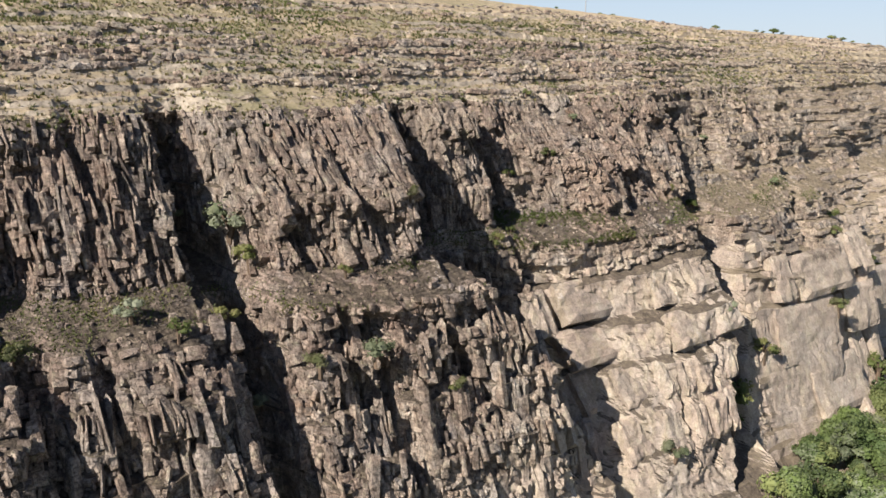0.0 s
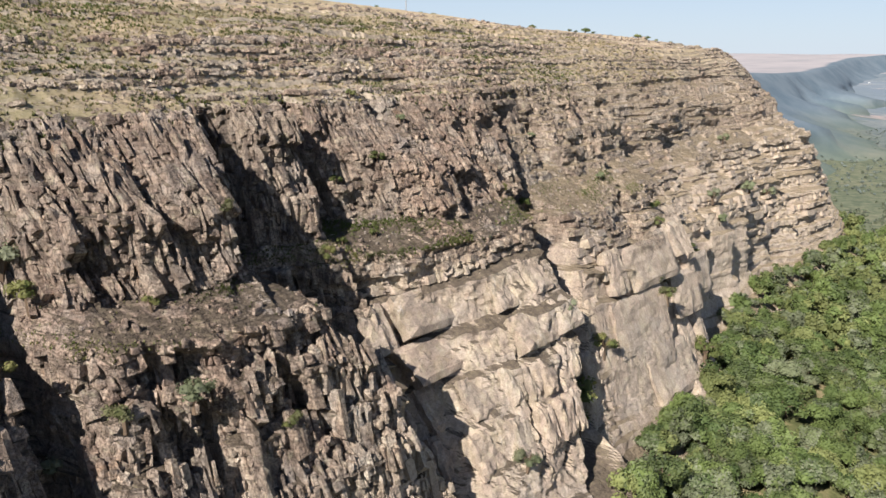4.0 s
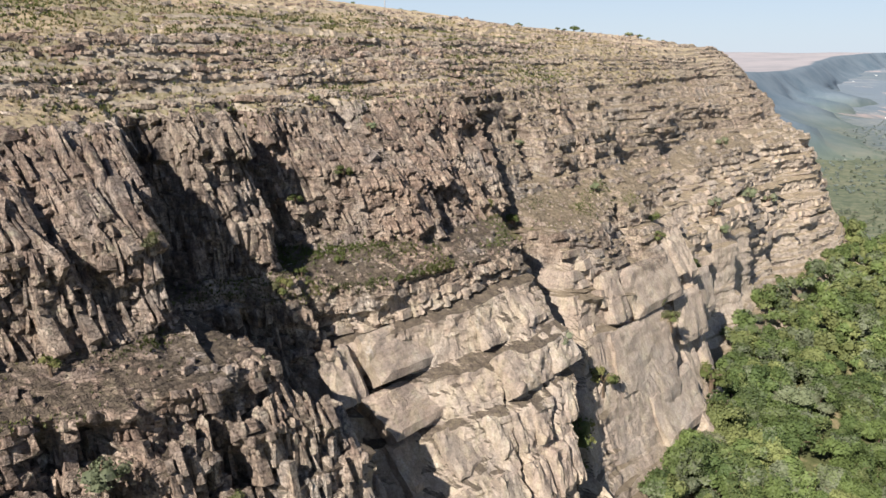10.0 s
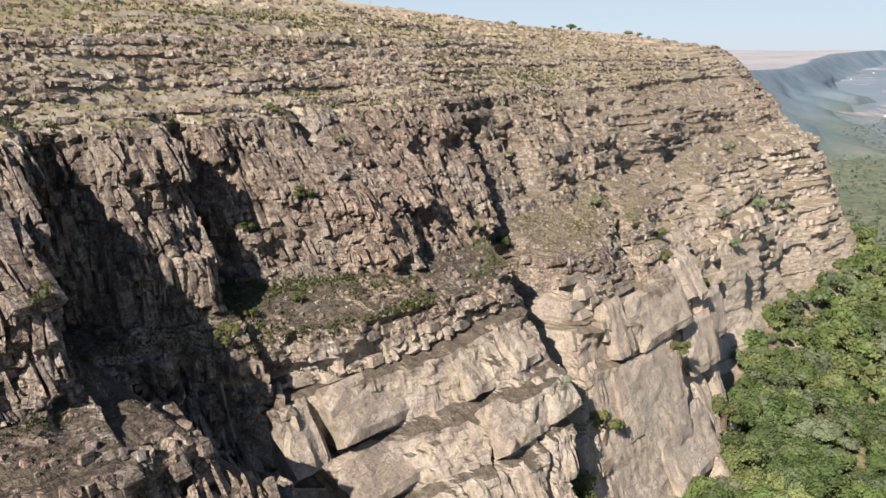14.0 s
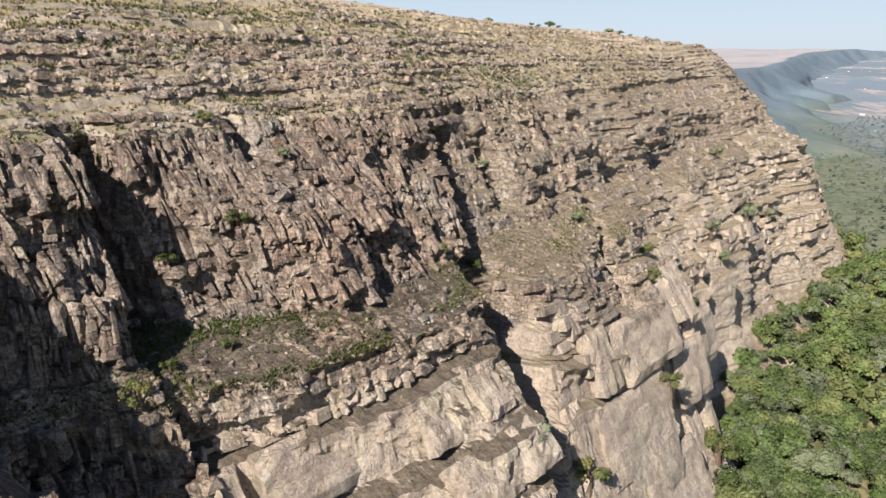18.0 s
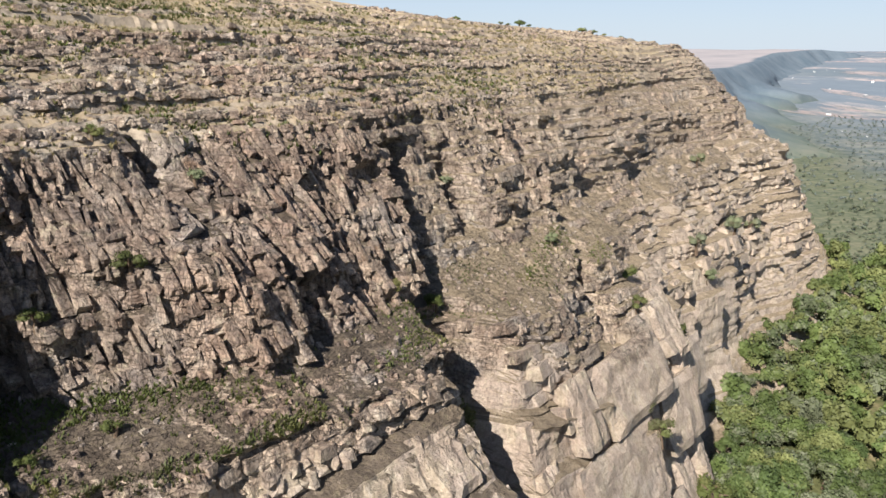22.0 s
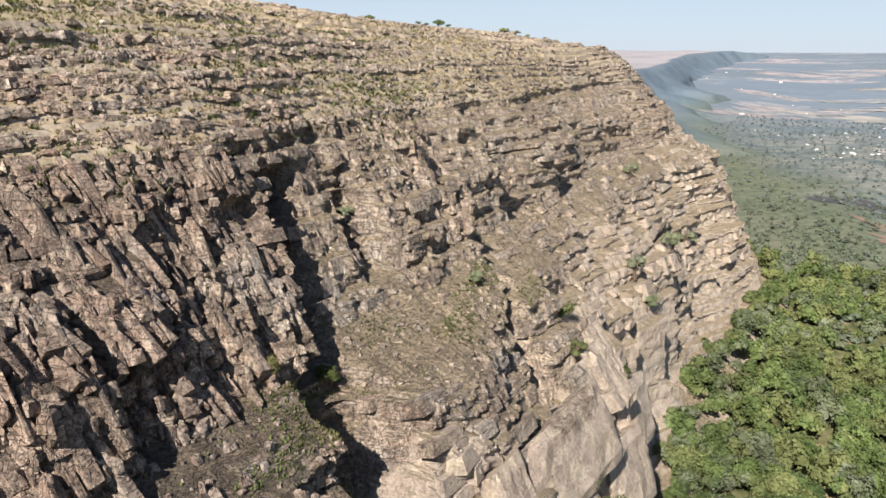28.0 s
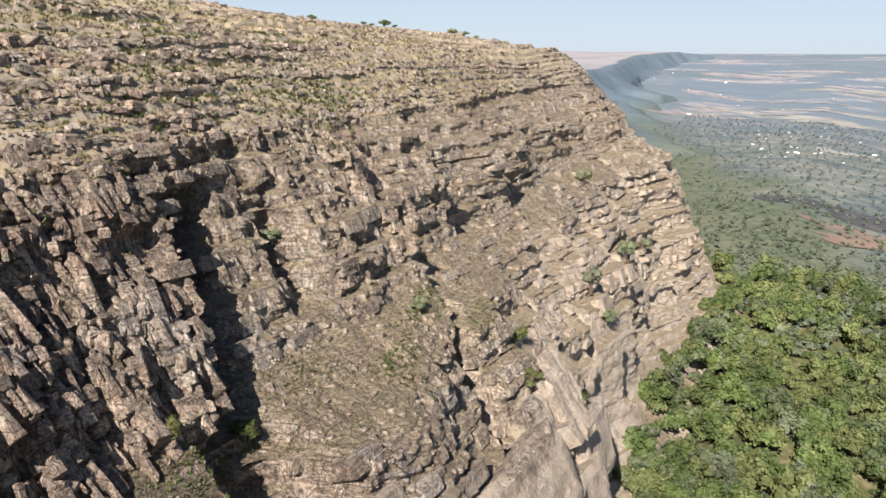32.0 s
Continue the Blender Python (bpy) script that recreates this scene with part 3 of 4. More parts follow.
S_LINES = np.concatenate((np.arange(-150, -72, 1.6), np.arange(-72, 112, 0.42), np.arange(112, 300, 0.75), np.arange(300, 372, 3.0)))
W_RIM = float(np.interp(8.2, -np.array(PROFILE)[1:, 1], PROFILE_W[1:]))
W_END = float(np.interp(45, np.array(PROFILE)[:, 0], PROFILE_W))
W_TOP = np.concatenate((np.arange(0, 300, 12), np.arange(300, 352, 1.4), np.arange(352, W_RIM, 0.55)))
W_CLIFF = np.concatenate((np.arange(W_RIM, W_END - 14, 0.42), np.arange(W_END - 14, W_END, 1.5), [W_END]))


def hill_piece(name, s_lines, w_lines, material):
    s, w = np.meshgrid(s_lines, w_lines)
    s, d, z = hill(s, w)
    x, y = world_xy(s, d)
    return mesh_object(name, np.stack([x, y, z], -1).reshape(-1, 3), grid_faces(*s.shape), material)


hillside = tagged(hill_piece("hillside", S_LINES, np.concatenate((W_TOP, [W_RIM])), SLOPE),
                  "sloping hilltop of dry tawny grass with stone outcrops", "hillside", kind="structure")
CUTS = (-150, -31, 7, 60, 87, 112, 160, 372)
cliffs = []
for a, b in zip(CUTS, CUTS[1:]):
    lines = S_LINES[max(np.searchsorted(S_LINES, a) - (a > -150), 0):np.searchsorted(S_LINES, b)]
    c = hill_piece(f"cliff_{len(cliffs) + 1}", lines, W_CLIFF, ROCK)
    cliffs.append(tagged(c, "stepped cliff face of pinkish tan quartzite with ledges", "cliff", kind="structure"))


# ---- the valley floor, out to the horizon ----
def valley(x, y):
    rx, ry = x - ORIGIN[0], y - ORIGIN[1]
    s, d = rx * S_DIR[0] + ry * S_DIR[1], rx * N_DIR[0] + ry * N_DIR[1]
    z = np.interp(d, (-3000, -600, -300, 10, 28, 45, 70, 110, 160, 260, 420, 700, 1100, 2200, 3300, 5200), (-120, -112, -95, -82, -72.0, -74.7, -81.3, -92.3, -105, -127, -154, -180, -195, -195, -195, -195))
    beyond = np.interp(d, (-3000, -600, -300, 10, 110, 260, 420, 700, 1100), (-120, -112, -95, -84, -100, -127, -154, -180, -195))
    past = smooth(430, 640, s)
    z = z * (1 - past) + beyond * past
    far = np.hypot(x, y)
    rise = np.clip((far - 2500) / 2400, 0, 1)
    z = z * (1 - rise) - 6 * rise - 62 * (1 - rise) * smooth(285, 430, s) * smooth(650, 80, np.abs(d)) + rough(x * 0.004, y * 0.004, 51, 4) * np.interp(far, (100, 600, 3000), (1.5, 4, 0.8)) + rough(x * 0.05, y * 0.05, 52, 3) * 0.7 * (1 - smooth(300, 1500, far))
    return z


def ring_lines(first, last, count):
    return first * (last / first) ** np.linspace(0, 1, count)


radius = np.concatenate(([0.0], ring_lines(12, 4950, 150)))
round_ = np.linspace(0, 2 * math.pi, 361)
R, A = np.meshgrid(radius, round_, indexing="ij")
gx, gy = R * np.sin(A), 60 + R * np.cos(A)
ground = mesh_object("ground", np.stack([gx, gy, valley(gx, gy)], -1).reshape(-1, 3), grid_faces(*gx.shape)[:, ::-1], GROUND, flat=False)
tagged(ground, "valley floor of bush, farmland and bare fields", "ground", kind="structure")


# ---- rock blocks ----
def hull_arrays(seed, slab=False):
    """A broken block within a unit cube: its points and triangles."""
    r = random.Random(seed)
    bm = bmesh.new()
    for x in (-0.5, 0.5):
        for y in (-0.5, 0.5):
            for z in (-0.5, 0.5):
                cut = r.uniform(0.62, 1.0)
                if r.random() < 0.45:
                    bm.verts.new((x * cut, y, z)), bm.verts.new((x, y * r.uniform(0.6, 1.0), z * r.uniform(0.55, 0.9)))
                else:
                    bm.verts.new((x * r.uniform(0.8, 1.0), y * r.uniform(0.8, 1.0), z * r.uniform(0.8, 1.0)))
    if not slab:
        bm.verts.new((r.uniform(-0.3, 0.3), -0.62, r.uniform(-0.3, 0.3)))
        bm.verts.new((r.uniform(-0.3, 0.3), r.uniform(-0.3, 0.3), 0.62))
    for v in bm.verts:
        if v.co.z > 0 and v.co.y < 0:
            v.co.y *= r.uniform(0.8, 1.0) if slab else r.uniform(0.15, 1.0)
        v.co.x *= 1 - (0.12 if slab else 0.35) * r.random() * (v.co.z + 0.5)
    hull = bmesh.ops.convex_hull(bm, input=bm.verts)
    loose = [v for v in hull["geom_interior"] if isinstance(v, bmesh.types.BMVert)]
    bmesh.ops.delete(bm, geom=loose, context="VERTS")
    bmesh.ops.triangulate(bm, faces=bm.faces)
    bm.verts.index_update()
    points = np.array([v.co[:] for v in bm.verts])
    faces = np.array([[v.index for v in f.verts] for f in bm.faces])
    bm.free()
    return points, faces


HULLS = [hull_arrays(100 + i, i % 3 == 0) for i in range(18)]


def data_of(name, points, faces, material):
    data = bpy.data.meshes.new(name)
    data.from_pydata(points.tolist(), [], faces.tolist())
    data.materials.append(material)
    return data


BLOCK_DATA = [data_of("rock_block", p, f, STONE) for p, f in HULLS]
BASE_TURN = math.atan2(S_DIR[1], S_DIR[0])


def block_pose(x, y, z, size, lean, turn, roll):
    return (Matrix.Translation((x, y, z)) @ Euler((lean, roll, BASE_TURN + turn)).to_matrix().to_4x4() @ Matrix.Diagonal((*size, 1)))


def joined(name, poses, hulls, material, parent):
    verts, faces, n = [], [], 0
    for k, m in enumerate(poses):
        p, f = hulls[k % len(hulls)]
        a = np.array(m)
        verts.append(p @ a[:3, :3].T + a[:3, 3])
        faces.append(f + n)
        n += len(p)
    return mesh_object(name, np.concatenate(verts), np.concatenate(faces), material, parent)


def courses(rng, s0, s1, z0, z1, tall, wide, deep, proud, gaps=0.1, tilt=4.0, uneven=0.15, whole=False, leaning=0.45):
    """Beds of jointed rock over a stretch of the cliff, each cut into blocks that lean with the face: (s, pose) each."""
    rows = [(z0, z1)]
    if not whole:
        rows = []
        for a, b in zip(BED_TOPS, BED_TOPS[1:]):
            if z1 < (a + b) / 2 < z0:
                n = max(1, round((a - b) / tall))
                rows += [(a + (b - a) * k / n, a + (b - a) * (k + 1) / n) for k in range(n)]
    ss, z_up, z_low, widths = [], [], [], []
    for up, low in rows:
        row, s = up - low, s0 + rng.uniform(-wide, wide)
        row_wide, bare = wide * rng.uniform(0.7, 1.4), rng.random() * 100
        while s < s1:
            w = row_wide * 2.2 ** rng.uniform(-1, 1)
            if rng.random() > gaps * (1 + 1.2 * float(value_noise(s * 0.07, bare, 63))):
                shift = uneven * row * rng.uniform(-1, 1)
                ss.append(s + w / 2), z_up.append(up + shift), z_low.append(low + shift), widths.append(w)
            s += w * rng.uniform(0.95, 1.08)
    ss = np.array(ss)
    warp = bed_warp(ss) * (0.0 if whole else 1.0)
    z_up, z_low = np.array(z_up) - warp, np.array(z_low) - warp
    heights, steps_w = -np.array(PROFILE)[1:, 1], PROFILE_W[1:]
    mid = (z_up + z_low) / 2
    _, d0, h0 = hill(ss, np.interp(-mid, heights, steps_w))
    p1, p2 = (np.interp(-v, heights, np.array(PROFILE)[1:, 0]) + bend(ss, v) for v in (z_up + 1.5, z_low - 1.5))
    p2 = p1 + (p2 - p1) * (z_up - z_low) / (z_up - z_low + 3.0)
    inside = carve(ss, mid)
    made = []
    for i in range(len(ss)):
        if inside[i] > 6.0 and rng.random() < 0.95:
            continue
        height = z_up[i] - z_low[i]
        lean = -min(math.atan2(p2[i] - p1[i], height), 0.75) * (1.0 if whole else leaning)
        size = (widths[i] * rng.uniform(0.9, 1.0), deep * rng.uniform(0.8, 1.3), height / math.cos(lean) * rng.uniform(0.86, 1.0))
        out = rng.uniform(*proud) - size[1] * 0.5
        x, y = world_xy(ss[i], d0[i] + out)
        made.append((float(ss[i]), block_pose(x, y, h0[i], size, lean + radians(rng.gauss(0, tilt)), radians(rng.gauss(0, tilt * 1.4)), radians(rng.gauss(1, tilt * 0.7)))))
    return made


rng = random.Random(7)
blocks = []
for high, low in ((-9.0, -13.2), (-12.6, -17.5), (-17.0, -21.6), (-21.2, -26.0)):           # the fins of the upper cliff
    blocks += courses(rng, -75, 24, high, low, 4.0, 0.8, 2.2, (-0.7, 1.1), 0.3, 5, 0.3, True)
    blocks += courses(rng, 24, 66, high, low, 4.0, 0.75, 1.8, (-0.6, 0.7), 0.45, 5, 0.35, True)
for k in range(7):                                  # thin blades between them
    high = -9.3 - 2.35 * k
    blocks += courses(rng, -75, 24, high, high - 2.9, 2.9, 0.5, 1.4, (0.1, 1.2), 0.35, 7, 0.5, True)
    blocks += courses(rng, 24, 66, high, high - 2.2, 2.2, 0.55, 1.3, (0.0, 0.8), 0.5, 7, 0.5, True)
for k in range(9):
    high = -31.0 - 2.5 * k
    blocks += courses(rng, -75, 14, high, high - 2.9, 2.9, 0.6, 1.5, (0.0, 1.1), 0.45, 7, 0.5, True)
blocks += courses(rng, -75, 24, -9.0, -25.8, 2.0, 1.1, 2.2, (-0.6, 0.6), 0.5, 6, leaning=1.0)
blocks += courses(rng, 24, 66, -9.0, -25.8, 1.3, 1.0, 1.8, (-0.6, 0.5), 0.4, 5, leaning=0.8)
blocks += courses(rng, 66, 112, -9.5, -27.0, 1.4, 2.2, 1.8, (-0.35, 0.35), 0.45, 2, 0.08)
blocks += courses(rng, -75, 24, -30.4, -34.9, 1.4, 1.0, 2.0, (-0.2, 0.8), 0.25, 6)          # the band under the ledge
for high, low in ((-35.6, -41.8), (-41.0, -47.5), (-47.0, -53.5), (-53.0, -60.0)):
    blocks += courses(rng, -75, 16, high, low, 6.0, 1.0, 2.4, (-0.8, 1.2), 0.35, 5, 0.4, True)
blocks += courses(rng, -75, 18, -35.6, -60, 2.4, 1.3, 2.2, (-0.5, 0.6), 0.5, 5, leaning=0.8)
blocks += courses(rng, 22, 62, -31.2, -34.8, 1.8, 1.3, 2.0, (-0.1, 0.7), 0.12, 4, 0.05)
slabs = []
for high, low, wide in ((-35.7, -41.9, 9.0), (-42.3, -47.6, 8.0), (-48.2, -54.0, 5.5), (-54.2, -61.0, 5.0)):      # pale slabs between the joints
    slabs += courses(rng, 19, 58, high, low, high - low, wide, 3.2, (0.25, 0.7), 0.0, 0.7, 0.01, True)
for high, low, wide in ((-38.5, -47.0, 8.0), (-47.0, -57.5, 9.0), (-57.0, -68.0, 8.0)):          # the smooth walls beyond the bushy gully
    slabs += courses(rng, 66, 128, high, low, high - low, wide, 3.0, (0.1, 0.55), 0.1, 0.9, 0.08, True)
blocks += courses(rng, 62, 112, -31.2, -43.5, 2.4, 2.8, 2.2, (-0.15, 0.35), 0.3, 1.6, 0.08)
blocks += courses(rng, 112, 205, -13, -26, 1.3, 5.0, 2.2, (-0.35, 0.3), 0.5, 1.6, 0.12)
blocks += courses(rng, 112, 205, -26, -46, 2.5, 4.2, 2.4, (-0.45, 0.35), 0.4, 2.4, 0.2, leaning=0.8)
blocks += courses(rng, 205, 285, -12, -58, 2.4, 4.8, 2.6, (-0.4, 0.5), 0.45, 2.2, 0.18, leaning=0.7)
blocks += courses(rng, 172, 205, -44.5, -60, 5.0, 4.5, 2.6, (-0.2, 0.7), 0.3, 2.0)
blocks += courses(rng, 99, 107, -42.0, -44.5, 2.4, 4.0, 4.5, (2.2, 3.0), 0.0, 1.0, 0.0, True)     # roofs that stand out
blocks += courses(rng, 154, 162, -33.0, -35.2, 2.2, 4.0, 5.0, (2.2, 3.0), 0.0, 1.0, 0.0, True)


def slab_arrays(seed):
    """A thick slab within a unit cube: its face gently uneven, its edges chipped."""
    r = np.random.RandomState(seed)
    n, m = 9, 8
    u, v = np.meshgrid(np.linspace(-0.5, 0.5, n), np.linspace(-0.5, 0.5, m), indexing="ij")
    rim = np.minimum(0.5 - np.abs(u), 0.5 - np.abs(v))
    y = -0.5 + 0.08 * rough(u * 3.1 + seed, v * 2.3, seed, 3) + 0.16 * (rim < 0.01) + 0.05 * (np.floor(u * 3.3 + v * 0.8 + r.uniform(0, 3)) % 2) + 0.05 * r.uniform(-1, 1, u.shape)
    chip = 1 - 0.07 * r.uniform(0, 1, u.shape) * (rim < 0.01)
    x, z = (u + 0.10 * v * r.uniform(-1, 1)) * chip, v * chip
    front = np.stack([x, y, z], -1).reshape(-1, 3)
    back = front * (0.9, 0, 0.9) + (0, 0.5, 0)
    quads = grid_faces(n, m)
    ring = [i * m for i in range(n)] + [(n - 1) * m + k for k in range(1, m)] + [i * m + m - 1 for i in range(n - 2, -1, -1)] + list(range(m - 2, 0, -1))
    sides = [(a, b, b + n * m, a + n * m) for a, b in zip(ring, ring[1:] + ring[:1])]
    return np.concatenate((front, back)), np.concatenate((quads, sides))


SLAB_DATA = [data_of("rock_slab", *slab_arrays(60 + i), STONE) for i in range(8)]
for k, (s, m) in enumerate(slabs):
    ob = new("rock_slab", SLAB_DATA[k % len(SLAB_DATA)])
    ob.parent = cliffs[int(np.searchsorted(CUTS, s, side="right")) - 1]
    ob.matrix_basis = m

for cliff, s0, s1 in zip(cliffs, CUTS, CUTS[1:]):
    mine = [m for s, m in blocks if s0 <= s < s1]
    rng.shuffle(mine)
    shapes = range(len(HULLS)) if s0 < 60 else range(0, len(HULLS), 3)       # squarer slabs along the pale walls
    for k, m in enumerate(mine[:270]):
        ob = new("rock_block", BLOCK_DATA[shapes[k % len(shapes)]])
        ob.parent = cliff
        ob.matrix_basis = m
    if len(mine) > 270:
        tagged(joined("rock_rubble", mine[270:], [HULLS[i] for i in shapes], STONE, cliff), kind="stuff")


# Stones that lie on the ledges and on the hill, half buried.
def sample(rng, s0, s1, w0, w1, count, clump=None):
    r = np.random.RandomState(rng.randrange(1 << 30))
    ss, ww = np.zeros(0), np.zeros(0)
    while len(ss) < count:
        s, w = r.uniform(s0, s1, 4000), r.uniform(w0, w1, 4000)
        keep = r.uniform(0, 1, 4000) < (1.0 if clump is None else clump(s, w))
        ss, ww = np.concatenate((ss, s[keep])), np.concatenate((ww, w[keep]))
    return ss[:count], ww[:count]


def scatter(rng, s0, s1, w0, w1, count, size, flatness, clump=None, long=1.0, loose=1.0):
    ss, ww = sample(rng, s0, s1, w0, w1, count, clump)
    s, d, z = hill(np.array(ss), np.array(ww))
    x, y = world_xy(s, d)
    inside = carve(s, z) * (z < -9)
    made = []
    for i in range(count):
        if inside[i] > 6.0 and rng.random() < 0.85 or loose >= 1.0 and size[1] > 0.6 and -30.0 < z[i] < -26.4 and rng.random() < 0.7:
            continue
        a = size[0] * (size[1] / size[0]) ** (rng.random() ** 1.8)
        box = (a * long * rng.uniform(0.8, 1.6), a * rng.uniform(0.7, 1.2), a * flatness * rng.uniform(0.7, 1.4))
        made.append((ss[i], block_pose(x[i], y[i], z[i] + box[2] * rng.uniform(0.0, 0.3), box, radians(rng.gauss(-6, 12 * loose)), radians(rng.gauss(0, 25 * loose)), radians(rng.gauss(0, 10 * loose)))))
    return made


def w_at(z):
    return float(np.interp(-z, -np.array(PROFILE)[1:, 1], PROFILE_W[1:]))


def outcrop(s, w):
    """How likely stone shows on the upper slope: rows along the beds, broken into runs."""
    _, f, _ = bed_at(s, profile(w)[1])
    lines = value_noise(s * 0.05, w * 0.42, 61) + 0.5 * value_noise(s * 0.16, w * 0.5, 62)
    return np.clip((1.6 * lines + 0.5) * np.where(f > 0.62, 1.0, 0.14), 0.02, 1.0)


LEDGE = (w_at(-26.0), w_at(-31.0))
rng = random.Random(11)
rubble = scatter(rng, -75, 112, *LEDGE, 1000, (0.12, 0.55), 0.7)
for cliff, s0, s1 in zip(cliffs[:5], CUTS, CUTS[1:]):
    mine = [m for s, m in rubble if s0 <= s < s1]
    tagged(joined("ledge_rubble", mine, HULLS, STONE, cliff), kind="stuff")
small = scatter(rng, -75, 18, w_at(-9.5), w_at(-60), 2900, (0.2, 0.9), 1.1) + scatter(rng, 18, 62, w_at(-9.5), w_at(-35), 1100, (0.2, 0.9), 1.1) + scatter(rng, 62, 112, w_at(-9.5), w_at(-38), 700, (0.2, 0.7), 0.8)
small += courses(rng, -75, 66, -9.0, -26, 1.0, 0.45, 1.1, (-0.1, 0.9), 0.5, 9)
small += courses(rng, -75, 20, -31, -58, 1.1, 0.55, 1.1, (-0.1, 0.9), 0.6, 9)
for cliff, s0, s1 in zip(cliffs[:5], CUTS, CUTS[1:]):
    tagged(joined("broken_rock", [m for s, m in small if s0 <= s < s1], HULLS, STONE, cliff), kind="stuff")
far_stones = scatter(rng, 85, 285, w_at(-9.5), w_at(-42), 700, (0.2, 0.5), 0.6, None, 1.8, 0.4)
tagged(joined("bedding_rubble", [m for s, m in far_stones], HULLS, STONE, cliffs[5]), kind="stuff")

W_HIGH = float(np.interp(-78, np.array(PROFILE)[:, 0], PROFILE_W))
W_MID = float(np.interp(-34, np.array(PROFILE)[:, 0], PROFILE_W))
stones = [m for s, m in scatter(rng, -70, 130, W_MID, W_RIM, 9500, (0.2, 1.1), 0.7, outcrop, 1.4, 0.8)]
stones += [m for s, m in scatter(rng, -50, 250, W_HIGH, W_MID, 4500, (0.25, 1.1), 0.65, outcrop, 1.6, 0.7)]
stones += [m for s, m in scatter(rng, 110, 280, W_MID, W_RIM, 3200, (0.25, 1.0), 0.55, outcrop, 1.9, 0.5)]
stones += [m for s, m in scatter(rng, -70, 130, W_MID, W_RIM + 3, 4500, (0.12, 0.45), 0.8, None, 1.3, 0.9)]
near_stones = [m for s, m in scatter(rng, -5, 70, W_MID, W_RIM, 290, (0.5, 1.4), 0.7, outcrop, 1.6, 0.6)]
for k, m in enumerate(near_stones):
    ob = new("boulder", BLOCK_DATA[(k * 5) % len(BLOCK_DATA)])
    ob.parent = hillside
    ob.matrix_basis = m
tagged(joined("outcrop_stones", stones, HULLS, STONE, hillside), kind="stuff")


# ---- grass ----
def tufts(name, rng, spots, size, material, parent, label):
    verts, faces, n = [], [], 0
    for x, y, z in spots:
        h = rng.uniform(*size)
        for _ in range(4):
            a, lean = rng.uniform(0, 6.283), rng.uniform(0.3, 0.9) * h
            ca, sa, wide = math.cos(a), math.sin(a), 0.28 * h
            verts += [(x - sa * wide, y + ca * wide, z - 0.05), (x + sa * wide, y - ca * wide, z - 0.05), (x + ca * lean, y + sa * lean, z + h * rng.uniform(0.6, 1.0))]
            faces.append((n, n + 1, n + 2))
            n += 3
    ob = mesh_object(name, verts, faces, material, parent)
    return tagged(ob, label, kind="stuff")


def spots_on(rng, s0, s1, w0, w1, count, keep=None):
    ss, ww = sample(rng, s0, s1, w0, w1, count, keep)
    s, d, z = hill(np.array(ss), np.array(ww))
    x, y = world_xy(s, d)
    return list(zip(x, y, z))


rng = random.Random(17)
tagged(tufts("grass", rng, spots_on(rng, -75, 200, W_MID - 25, W_RIM + 2, 18000), (0.2, 0.6), GRASS, None, "dry tawny grass tufts on the hillside"), category="grass")
tagged(tufts("heath", rng, spots_on(rng, -75, 130, W_MID - 30, W_RIM + 4, 10000, lambda s, w: np.clip(0.25 + value_noise(s * 0.09, w * 0.14, 72), 0.05, 1.0)), (0.25, 0.7), SHRUB_LEAF, None, "low olive heath bushes among the hilltop stones"), category="heath")
tagged(tufts("ledge_grass", rng, spots_on(rng, -75, 112, *LEDGE, 6500, lambda s, w: np.maximum(0.04, value_noise(s * 0.12, w * 0.3, 71) * 1.8)), (0.14, 0.38), SHRUB_LEAF, None,
             "green and yellow grass on the cliff ledges"), category="grass")

tagged(tufts("ledge_herbs", rng, spots_on(rng, 17, 40, w_at(-25.8), w_at(-30.5), 1500, lambda s, w: np.clip(0.1 + 1.6 * value_noise(s * 0.16, w * 0.35, 74), 0.02, 1.0)), (0.2, 0.5), SHRUB_LEAF, None,
             "low yellow-green herbs on the sheltered ledge"), category="herbs")


# ---- trees and shrubs ----
def core_arrays():
    """A low lump of twelve corners and quads."""
    rows = [(0.0, -0.9), (0.95, -0.25), (0.8, 0.5), (0.0, 0.95)]
    points = [(0.0, 0.0, -0.9), (0.0, 0.0, 0.95)] + [(rad * math.cos(a), rad * math.sin(a), z) for rad, z in rows[1:3] for a in (1.0472 * i for i in range(6))]
    faces = [(2 + i, 2 + (i + 1) % 6, 8 + (i + 1) % 6, 8 + i) for i in range(6)]
    faces += [(1, 8 + i, 8 + (i + 1) % 6, 8 + (i + 2) % 6) for i in (0, 2, 4)] + [(0, 2 + (i + 2) % 6, 2 + (i + 1) % 6, 2 + i) for i in (0, 2, 4)]
    return np.array(points), faces


CORE = core_arrays()


